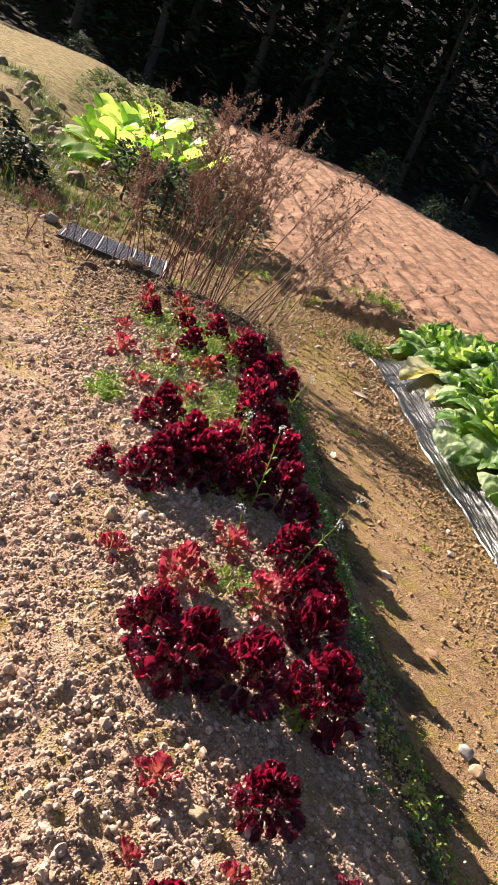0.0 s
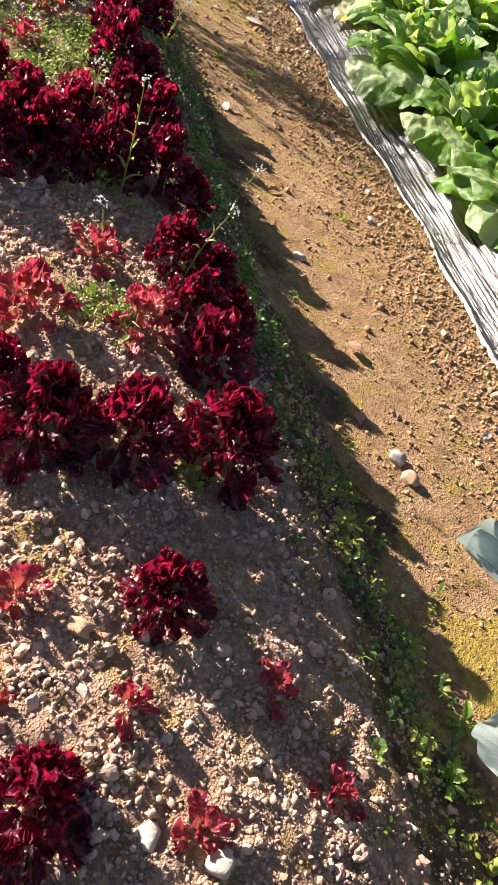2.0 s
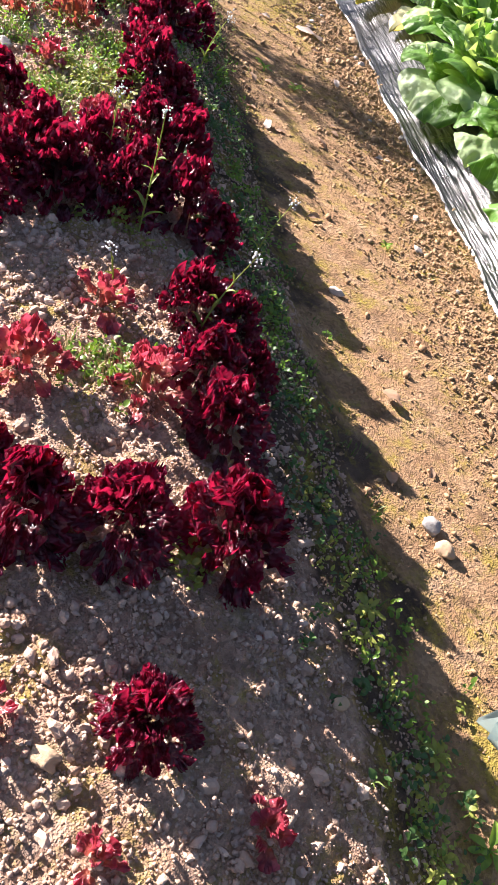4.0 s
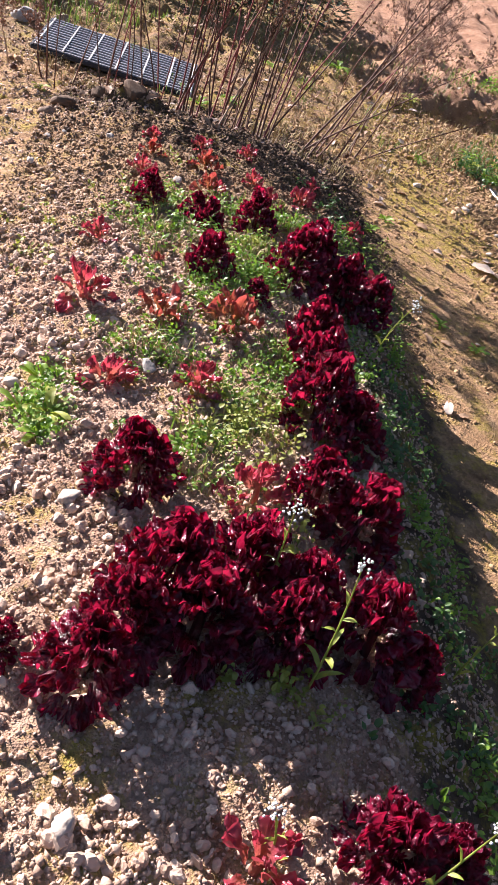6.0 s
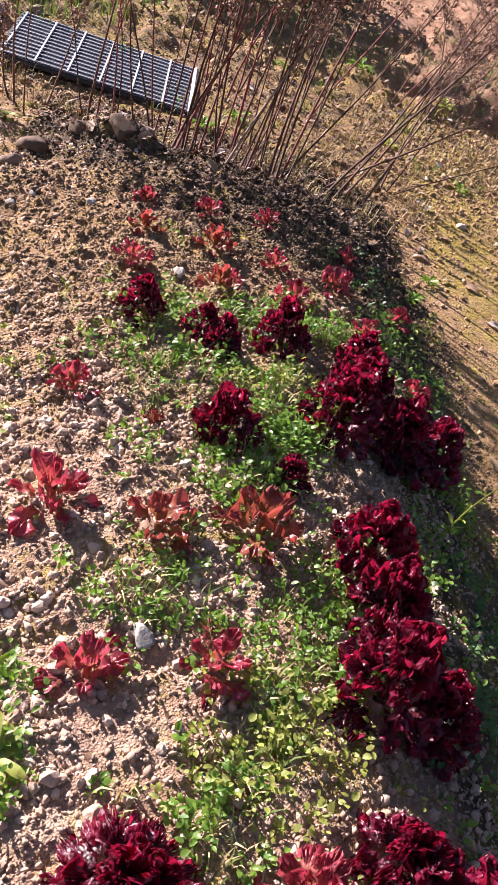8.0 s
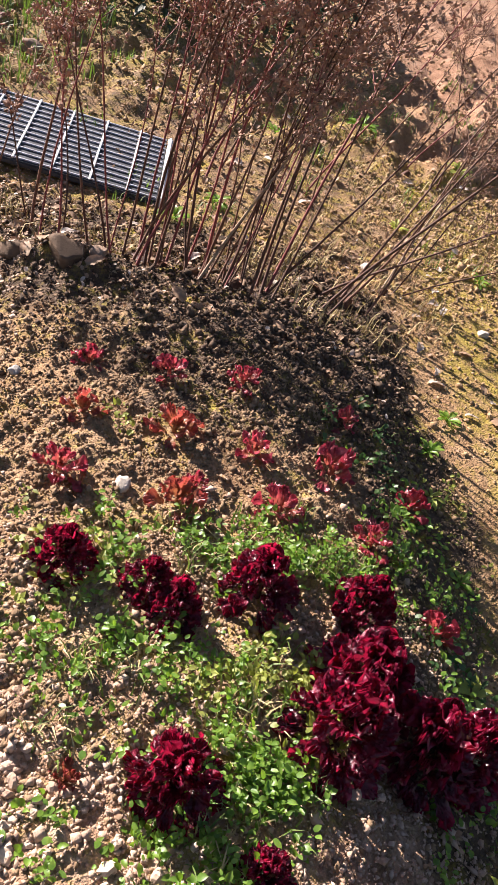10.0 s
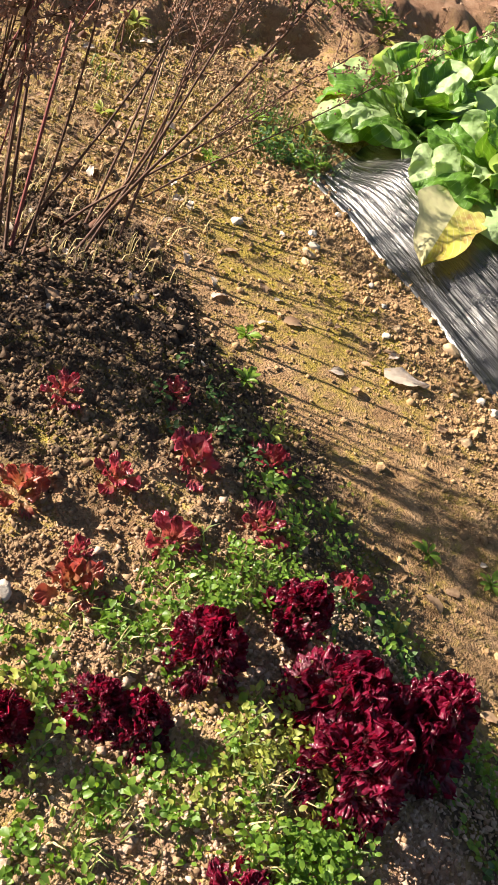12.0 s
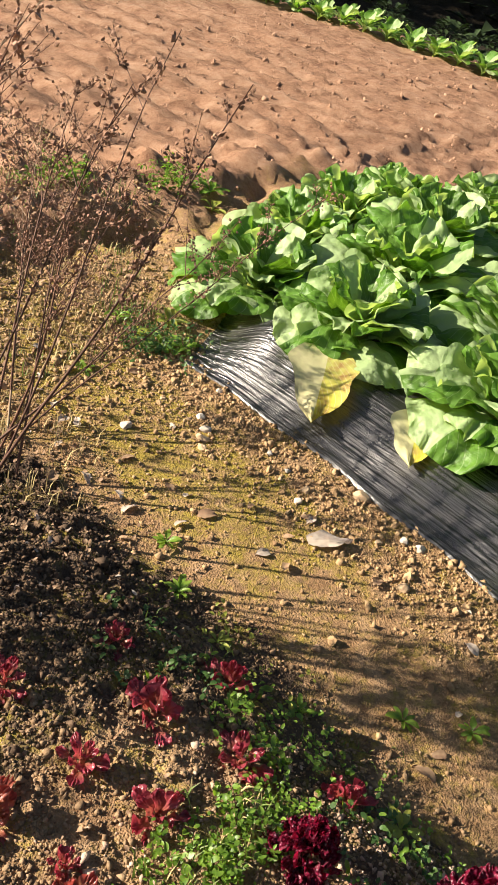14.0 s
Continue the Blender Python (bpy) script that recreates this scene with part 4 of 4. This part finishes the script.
def weed_patch(x, y, rx, ry, count, mat, size, height, seed, label, category="weeds"):
    """A low, uneven mat of small leaves in sprigs."""
    r = np.random.default_rng(seed)
    pile = Pile()
    for _ in range(count // 5):
        cx, cy = x + rx * r.normal(0, 0.6), y + ry * r.normal(0, 0.6)
        if noise.noise(Vector((cx * 9, cy * 9, seed))) < -0.18:
            continue
        tall = height * r.uniform(0.2, 1.2)
        z0 = surface(cx, cy)
        for _ in range(8):
            at = (cx + r.normal(0, 0.011), cy + r.normal(0, 0.011), z0 + tall * r.random())
            pile.add(*turned(SMALL_LEAVES[r.integers(24)], size * r.uniform(0.5, 1.5), r.uniform(0, 6.28), at))
    ob = new("weed_patch", pile.mesh("weed_patch", mat))
    return tagged(ob, label, category, kind="stuff")


def rosette(x, y, size, leaves, mat, label, seed, start=35, narrow=0.3, name="weed", category="weed"):
    r = np.random.default_rng(seed)
    sv, sf = tube([(0, 0, -0.02), (0, 0, 0.012)], [size * 0.05, size * 0.04], 6)
    root = new(name, mesh("crown", sv, sf, mat))
    root.matrix_basis = set_on(x, y, r.uniform(0, 6.28))
    tagged(root, label, category, "weeds")
    for i in range(leaves):
        L = size * r.uniform(0.7, 1.2)
        me = leaf_mesh("leaf", mat, L, L * narrow * r.uniform(0.8, 1.2), 8, 5, start + r.uniform(-15, 25), r.uniform(-35, -5), 0.2, L * 0.03, 3, r, shape="spoon", stalk=0.25)
        part("leaf", me, root, pose(0, 0, 0.004, 0, 0, i * 137.5 + r.uniform(-20, 20)))
    return root


def flower_weed(x, y, height, seed, lean=(0.0, 0.0)):
    """A bolted weed with thin stalk, narrow leaves and a head of tiny white flowers."""
    r = np.random.default_rng(seed)
    pts = [(lean[0] * k * k, lean[1] * k * k, height * k) for k in np.linspace(0, 1, 6)]
    v, f = tube(pts, [0.0035, 0.003, 0.0026, 0.0022, 0.0018, 0.0012], 5)
    root = new("flowering_weed", mesh("stalk", v, f, weed_pale))
    root.matrix_basis = set_on(x, y, 0, sink=0.01)
    tagged(root, "bolted green weed with tiny white flowers among the lettuces", "weed", "weeds")
    for i in range(7):
        k = 0.15 + 0.1 * i
        L = height * 0.17 * (1.1 - k) + 0.012
        me = leaf_mesh("leaf", weed_pale, L, L * 0.22, 7, 3, 50, -10, 0.2, 0.002, 3, r, shape="oval")
        part("leaf", me, root, pose(lean[0] * k * k, lean[1] * k * k, height * k, 0, 0, i * 137))
    pile = Pile()
    for _ in range(26):
        q = np.array(pts[-1]) + r.normal(size=3) * (0.010, 0.010, 0.010)
        pile.add(ICO_V * r.uniform(0.0018, 0.0034) + q, ICO_F)
    part("flower_head", pile.mesh("flower_head", petal_white), root, label="tiny white flowers")
    return root


PATCHES = [(0.98, 3.33, 0.16, 0.10, 260), (0.90, 3.16, 0.12, 0.12, 260), (0.78, 2.98, 0.22, 0.14, 260), (0.62, 3.36, 0.22, 0.14, 190), (0.95, 2.60, 0.16, 0.20, 260), (0.85, 2.35, 0.16, 0.14, 200),
           (0.80, 3.66, 0.22, 0.09, 220), (1.10, 3.70, 0.20, 0.08, 170), (0.60, 2.62, 0.15, 0.12, 130), (0.72, 2.22, 0.14, 0.10, 120),
           (0.96, 1.98, 0.10, 0.14, 130), (0.86, 1.02, 0.10, 0.08, 60), (1.32, 2.9, 0.10, 0.35, 110), (1.36, 3.7, 0.14, 0.22, 60), (1.42, 1.5, 0.11, 0.35, 80), (1.45, 0.75, 0.12, 0.35, 90), (1.50, 2.2, 0.10, 0.35, 80), (1.52, 2.9, 0.10, 0.35, 70), (1.55, 3.5, 0.12, 0.35, 40), (1.58, 0.15, 0.12, 0.3, 60), (1.6, 4.1, 0.14, 0.25, 30),
           (0.34, 2.36, 0.07, 0.12, 110), (0.36, 2.24, 0.05, 0.05, 60)]
for i, (px, py, prx, pry, count) in enumerate(PATCHES):
    weed_patch(px, py, prx, pry, int(count * 2.7), weed_green if i % 5 else weed_pale, 0.0145, 0.06, 100 + i, "low mat of small green weeds between the lettuces")
PALE = [(0.98, 2.42, 0.10, 0.08, 70), (0.45, 3.55, 0.20, 0.12, 90), (0.20, 3.2, 0.18, 0.2, 70), (1.02, 0.50, 0.05, 0.05, 50), (0.86, 1.62, 0.07, 0.05, 50), (1.0, 1.58, 0.06, 0.05, 50), (0.62, 4.06, 0.08, 0.08, 30), (1.60, 0.05, 0.12, 0.3, 110)]
for i, (px, py, prx, pry, count) in enumerate(PALE):
    weed_patch(px, py, prx, pry, int(count * 2.0), weed_pale, 0.015, 0.04, 140 + i, "pale yellowish weeds on the bare soil")
for i in range(17):                         # the shaded bank, shade partly in the leaf colour
    weed_patch((1.54 if i < 4 else 1.42) + 0.07 * math.sin(2.3 * i), -0.25 + 0.28 * i, 0.17, 0.20, (110 if i < 4 else 230) if i < 12 else 120, weed_deep_shade if i % 3 else weed_green, 0.017, 0.04, 400 + i, "dark green weeds on the shaded bank of the bed")
weed_patch(2.50, 5.64, 0.13, 0.14, 520, weed_deep_shade, 0.020, 0.15, 430, "leafy green weed clump at the end of the black film")
weed_patch(3.90, 7.12, 0.24, 0.12, 320, weed_green, 0.028, 0.14, 431, "green weeds at the lip of the tilled field")
weed_patch(3.05, 7.25, 0.22, 0.14, 260, weed_green, 0.026, 0.14, 432, "green weeds at the lip of the tilled field")
for i, (px, py, s) in enumerate([(1.53, 0.54, 0.05), (1.74, 0.02, 0.06), (1.62, -0.12, 0.06), (1.66, 0.22, 0.05), (1.62, 4.42, 0.06), (1.74, 4.62, 0.06), (1.58, 4.2, 0.05), (1.62, 3.9, 0.05), (1.86, 3.7, 0.06), (1.52, 3.5, 0.06), (2.0, 3.55, 0.05), (0.33, 2.42, 0.07), (0.37, 2.28, 0.08), (0.30, 2.30, 0.07), (0.36, 2.20, 0.06), (-0.1, 5.0, 0.06), (0.72, 5.52, 0.08), (2.55, 5.62, 0.09), (2.48, 5.75, 0.09), (1.7, 6.9, 0.09), (2.62, 5.55, 0.10), (2.7, 5.75, 0.11), (2.5, 5.9, 0.08), (4.1, 7.0, 0.13), (4.0, 6.85, 0.11), (3.1, 7.2, 0.12), (3.3, 7.4, 0.10), (2.2, 6.6, 0.08), (1.2, 6.6, 0.08), (0.9, 5.75, 0.07), (1.75, 5.9, 0.06), (2.15, 2.3, 0.03), (2.1, 5.6, 0.05)]):
    rosette(px, py, s, 9, weed_green if i % 3 else weed_pale, "small green weed rosette on the soil", 160 + i)
flower_weed(0.996, 1.60, 0.34, 181, (0.0, 0.05))
flower_weed(0.896, 1.78, 0.30, 182, (0.0, 0.03))
flower_weed(1.12, 1.20, 0.26, 183, (0.10, 0.06))
flower_weed(1.42, 1.78, 0.22, 184, (0.08, 0.05))
flower_weed(1.38, 3.02, 0.24, 185, (0.06, 0.0))
flower_weed(0.90, 1.26, 0.16, 186, (-0.03, 0.02))


def grass_tufts(name, places, mat, blades, length, label):
    """Thin blades; too many to count."""
    pile = Pile()
    for px, py, radius in places:
        for _ in range(blades):
            t, k = rng.uniform(0, 6.28), radius * math.sqrt(rng.random())
            x, y = px + k * math.cos(t), py + k * math.sin(t)
            L = length * rng.uniform(0.5, 1.3)
            a, ln = rng.uniform(0, 6.28), rng.uniform(0.1, 0.9)
            w = 0.0016 + 0.0012 * rng.random() + 0.0012 * (length > 0.12)
            d = np.array((math.cos(a), math.sin(a), 0))
            s = np.array((-math.sin(a), math.cos(a), 0)) * w
            b = np.array((x, y, surface(x, y) - 0.005))
            m = b + d * L * 0.3 * ln + np.array((0, 0, L * 0.6))
            e = b + d * L * ln + np.array((0, 0, L * (1 - 0.4 * ln)))
            pile.add([b - s, b + s, m + s * 0.7, m - s * 0.7, e], [(0, 1, 2, 3), (3, 2, 4)], [(0, 0), (0, 1), (0.5, 1), (0.5, 0), (1, 0.5)])
    return tagged(new(name, pile.mesh(name, mat)), label, "grass", kind="stuff")


bank = [(rng.uniform(1.38, 1.72), rng.uniform(-0.2, 4.4), 0.06) for _ in range(40)]
grass_tufts("bank_grass", bank, grass_mat, 9, 0.04, "short grass and weeds on the shaded bank of the bed")
dry_places = [(rng.uniform(-0.2, 1.9), rng.uniform(4.9, 5.6), 0.08) for _ in range(40)] + [(rng.uniform(1.2, 3.0), rng.uniform(5.7, 6.6), 0.15) for _ in range(30)]
grass_tufts("dry_grass", dry_places, straw_mat, 20, 0.08, "straw and dry grass round the shrub")
mat_places = [(px + rng.normal(0, prx * 0.6), py + rng.normal(0, pry * 0.6), 0.04) for px, py, prx, pry, _ in PATCHES if 0.4 < px < 1.25 for _ in range(9)]
grass_tufts("bed_straw", mat_places, straw_mat, 9, 0.05, "dry straw among the weeds on the bed")
grass_tufts("bed_grass", mat_places, grass_mat, 7, 0.06, "thin green grass among the weeds on the bed")
edge_places = [(rng.uniform(2.2, 3.6), rng.uniform(6.9, 7.4), 0.15) for _ in range(16)] + [(rng.uniform(2.45, 2.75), rng.uniform(5.5, 6.1), 0.1) for _ in range(14)]
grass_tufts("edge_grass", edge_places, grass_mat, 12, 0.10, "green grass at the lip of the tilled field")
slope_places = [(rng.uniform(-4.0, 1.2), rng.uniform(6.4, 13.0), 0.3) for _ in range(170)]
rough_weeds = [(rng.uniform(0.3, 3.0), rng.uniform(5.6, 8.2), 0.10) for _ in range(34)]
grass_tufts("rough_weeds", rough_weeds, grass_mat, 26, 0.06, "tufts of green weed on the rough ground")
grass_tufts("slope_grass", slope_places, straw_mat, 20, 0.10, "dry yellowish grass on the slope")
strip_places = [(rng.uniform(-1.6, 0.2), rng.uniform(6.3, 7.6), 0.2) for _ in range(60)]
strip_places += [(-0.66 - 0.29 * (k - 9) + rng.normal(0, 0.2), k, 0.2) for k in rng.uniform(8.0, 14.5, 70)]
grass_tufts("strip_weeds", strip_places, grass_mat, 26, 0.13, "rank green weeds between rocks")


# ---------------------------------------------------------------- dead leaves on the ground
def litter(name, mat, count, area, keep, size, label):
    """Broken leaves and bits of stalk; too many to count."""
    pile = Pile()
    n = 0
    while n < count:
        x, y = rng.uniform(area[0], area[1]), rng.uniform(area[2], area[3])
        if rng.random() > keep(x, y):
            continue
        pile.add(*turned(SMALL_LEAVES[rng.integers(24)], size * rng.uniform(0.4, 1.6), rng.uniform(0, 6.28), (x, y, surface(x, y) + 0.003)))
        n += 1
    return tagged(new(name, pile.mesh(name, mat)), label, "leaf litter", kind="stuff")


def under_shrub(x, y):
    return smooth(4.25, 4.7, y) * smooth(5.9, 5.4, y) * smooth(1.85, 1.5, x)


litter("leaf_litter", dry_leaf, 2600, (0.0, 2.0, 4.2, 5.9), under_shrub, 0.015, "brown leaf litter under the dry shrub")
litter("pale_litter", pale_dead, 130, (0.0, 2.0, 4.2, 5.9), under_shrub, 0.016, "bleached bits of leaf and stalk under the dry shrub")
litter("bed_litter", dry_leaf, 700, (0.35, 1.35, 0.6, 4.2), lambda x, y: smooth(0.6, 2.4, y), 0.013, "dry brown leaf bits among the weeds on the bed")
litter("rough_litter", dry_leaf, 1800, (0.4, 3.4, 5.6, 7.6), lambda x, y: 1.0, 0.026, "brown leaf litter on the rough ground behind the bed")
DEAD = [leaf_mesh("dead_leaf", m, 0.07, 0.035, 7, 5, 15, -25, 0.3, 0.004, 3, np.random.default_rng(200 + i), crinkle=0.002) for i, m in enumerate((dry_leaf, pale_dead, dry_leaf))]
for i in range(130):
    if i >= 100:
        px, py = rng.uniform(0.4, 3.2), rng.uniform(5.6, 7.2)
    elif i < 62:
        px, py = rng.uniform(0.1, 1.95), rng.uniform(4.65, 5.6)
    else:
        px, py = rng.uniform(1.7, 2.5), rng.uniform(1.0, 5.8)
    thing("fallen_leaf", DEAD[i % 3], set_on(px, py, rng.uniform(0, 6.28), rng.uniform(0.5, 1.1), sink=-0.006, tilt=(rng.uniform(-0.4, 0.4), rng.uniform(-0.4, 0.4))),
          "curled dead leaf under the dry shrub" if i < 62 else "small dead leaf on the path", "leaf", "dead leaves")


# ---------------------------------------------------------------- broad-leaved plants
def broad_plant(x, y, size, leaves, mat, label, seed, start=(70, 25), name="mustard_plant", category="vegetable", group="leafy plants beyond the bed", narrow=0.6):
    r = np.random.default_rng(seed)
    sv, sf = tube([(0, 0, -0.05), (0, 0, size * 0.15)], [size * 0.06, size * 0.05], 8)
    root = new(name, mesh("stalk", sv, sf, weed_pale))
    root.matrix_basis = set_on(x, y, 0)
    tagged(root, label, category, group)
    for i in range(leaves):
        k = (i + 0.5) / leaves
        L = size * r.uniform(0.8, 1.15)
        s0 = start[0] + (start[1] - start[0]) * k
        me = leaf_mesh("leaf", mat, L, L * narrow * r.uniform(0.85, 1.15), 12, 11, s0, s0 - 40 - 40 * k, 0.15, L * 0.04, 4, r, shape="spoon", crinkle=L * 0.012, stalk=0.16)
        part("leaf", me, root, pose(0, 0, size * 0.12 * (1 - k), 0, 0, i * 137.5 + r.uniform(-20, 20)))
    return root


for i, (px, py, s) in enumerate([(0.05, 9.7, 0.72), (0.55, 10.0, 0.72), (-0.35, 10.3, 0.7), (0.15, 10.7, 0.75), (0.60, 11.2, 0.7), (-0.25, 11.5, 0.7), (0.25, 12.2, 0.75), (-0.15, 12.9, 0.7), (0.4, 13.3, 0.7), (0.95, 10.6, 0.6)]):
    broad_plant(px, py, s, 15, mustard_green, "large sunlit yellow-green mustard plant beyond the bed", 220 + i)
for i in range(30):
    py = 7.9 + 0.19 * i
    broad_plant(float(np.interp(py, (8, 12.6, 16.2), (13.3, 12.1, 9.3))) - 0.55 - 0.42 * (i % 2), py, 0.30, 9, cabbage_green, "green leafy vegetable in a row along the field", 240 + i, start=(75, 35), group="row of vegetables at the field's far side")


def kale(x, y, stalk, leaves, seed):
    """A tall blue-green brassica: each leaf has a height on the stalk, a bearing, a length, a width and two slopes."""
    r = np.random.default_rng(seed)
    sv, sf = tube([(0, 0, -0.05), (0.01, 0, stalk * 0.5), (0, 0.01, stalk)], [0.016, 0.014, 0.010], 8)
    root = new("kale_plant", mesh("stalk", sv, sf, weed_pale))
    root.matrix_basis = set_on(x, y, 0)
    tagged(root, "tall blue-green kale plant with waxy leaves beside the path", "vegetable", "kale plants")
    for z, az, L, W, s0, s1 in leaves:
        me = leaf_mesh("leaf", blue_green, L, W, 19, 15, s0, s1, 0.25, L * 0.035, 7, r, shape="spoon", crinkle=L * 0.014, stalk=0.12)
        part("leaf", me, root, pose(0, 0, z, 0, 0, az))


kale(1.66, -0.30, 0.50, [(0.50, 150, 0.66, 0.115, 46, 14), (0.30, 138, 0.27, 0.15, 28, -8), (0.40, 20, 0.45, 0.22, 50, 0), (0.44, -60, 0.45, 0.22, 55, 5), (0.36, -140, 0.40, 0.2, 60, 20), (0.48, 80, 0.34, 0.18, 70, 30)], 260)


# ---------------------------------------------------------------- the wood beyond the field
def crown_mesh(r, radius, height, count, mat, leaf=(0.5, 1.1)):
    """A crown of many leaf sprays with gaps and an uneven outline."""
    pile = Pile()
    for _ in range(count):
        t, z = r.uniform(0, 6.28), r.random() ** 0.8
        k = radius * (1 - 0.75 * z) * (0.35 + 0.65 * math.sqrt(r.random())) * (1 + 0.25 * math.sin(3 * t + 5 * z))
        pile.add(*turned(SPRAYS[r.integers(24)], r.uniform(*leaf), t + r.uniform(-1, 1), (k * math.cos(t), k * math.sin(t), height * z)))
    return pile.mesh("crown", mat)


def forest_tree(seed, height):
    r = np.random.default_rng(seed)
    pts = [(0.15 * math.sin(2 * k + seed), 0.1 * math.cos(3 * k), height * k) for k in np.linspace(-0.08, 1, 8)]
    pile = Pile()
    pile.add(*tube(pts, [0.26 * (1 - 0.8 * k) for k in np.linspace(0, 1, 8)], 9))
    for _ in range(14):
        z = r.uniform(0.15, 0.9) * height
        a, L = r.uniform(0, 6.28), r.uniform(0.9, 2.2) * (1.1 - z / height)
        p = Vector((0.1, 0.0, z))
        d = Vector((math.cos(a), math.sin(a), 0.35))
        pile.add(*tube([p, p + d * L * 0.5, p + d * L + Vector((0, 0, 0.1))], [0.06, 0.04, 0.015], 5))
    root = new("forest_tree")
    tagged(root, "tall dark evergreen tree in the shaded wood", "tree", "trees of the wood")
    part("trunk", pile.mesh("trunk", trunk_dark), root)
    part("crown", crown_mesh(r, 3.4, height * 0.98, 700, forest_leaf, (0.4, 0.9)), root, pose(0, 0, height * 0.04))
    return root


def shade_bush(seed):
    r = np.random.default_rng(seed)
    root = new("shade_bush")
    tagged(root, "dark evergreen bush in the shade of the wood", "bush", "bushes along the wood")
    v, f = tube([(0, 0, -0.2), (0.03, 0, 0.3), (0.0, 0.05, 0.7)], [0.05, 0.04, 0.015], 6)
    part("trunk", mesh("trunk", v, f, trunk_dark), root)
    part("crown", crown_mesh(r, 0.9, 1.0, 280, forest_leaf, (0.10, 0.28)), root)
    return root


TREES = [forest_tree(301, 10), forest_tree(302, 10), forest_tree(303, 10)]
BUSHES = [shade_bush(311), shade_bush(312)]
tree_rng = np.random.default_rng(9)


def plant_out(models, count, gap, allowed, size):
    """Sets out copies of the models over the wood, at least gap metres apart."""
    spots, tries = [], 0
    while len(spots) < count and tries < 30000:
        tries += 1
        tx, ty = tree_rng.uniform(-16, 38), tree_rng.uniform(2, 66)
        if allowed(tx, ty) and all((tx - a) ** 2 + (ty - b) ** 2 > gap**2 for a, b in spots):
            spots.append((tx, ty))
    for i, (tx, ty) in enumerate(spots):
        m = Matrix.Translation((tx, ty, surface(tx, ty) - 0.1)) @ pose(0, 0, 0, 0, 0, tree_rng.uniform(0, 360)) @ Matrix.Scale(size(tx, ty), 4)
        if i < len(models):
            models[i].matrix_basis = m
        else:
            copy_thing(models[i % len(models)], Matrix.Identity(4)).matrix_basis = m


plant_out(TREES, 60, 3.0, lambda x, y: (y > 36 and x < 30) or (x > 17.5 and y > 6 and x - 17.5 < 14), lambda x, y: min(1.9, (y - 24) / 14.5) if x < 16 else tree_rng.uniform(0.8, 1.3))
plant_out(BUSHES, 50, 1.1, lambda x, y: 0.6 < edge_of_wood(x, y) < 6 and y > 8 and x > -8, lambda x, y: tree_rng.uniform(0.5, 1.1))


def sage_bush(x, y, seed):
    r = np.random.default_rng(seed)
    v, f = tube([(0, 0, -0.1), (0.02, 0, 0.25), (0.0, 0.03, 0.5)], [0.04, 0.03, 0.012], 6)
    root = thing("sage_bush", mesh("trunk", v, f, stem_brown), set_on(x, y), "rounded grey-green bush on the grass slope", "bush")
    part("crown", crown_mesh(r, 0.85, 0.75, 900, sage_leaf, (0.06, 0.16)), root)



def dark_weed_bush(x, y, radius, height, seed):
    """A rank dark-green weed behind the dry stems."""
    r = np.random.default_rng(seed)
    v, f = tube([(0, 0, -0.1), (0.02, 0, 0.2), (0.0, 0.03, 0.4)], [0.02, 0.016, 0.008], 6)
    root = thing("weed_bush", mesh("stalk", v, f, stem_brown), set_on(x, y), "rank dark-green weed bush behind the dry stems", "weed", "weed bushes")
    part("crown", crown_mesh(r, radius, height, 520, forest_leaf, (0.05, 0.13)), root)


for i, (bx, by, br, bh) in enumerate([(0.55, 7.9, 0.45, 0.6), (1.05, 8.0, 0.5, 0.65), (1.5, 8.3, 0.45, 0.5), (0.1, 8.2, 0.45, 0.6), (-0.9, 7.3, 0.4, 0.35), (-1.3, 7.9, 0.5, 0.4)]):
    dark_weed_bush(bx, by, br, bh, 330 + i)


sage_bush(-0.7, 14.6, 321)
sage_bush(0.1, 15.2, 322)
sage_bush(0.9, 15.0, 323)
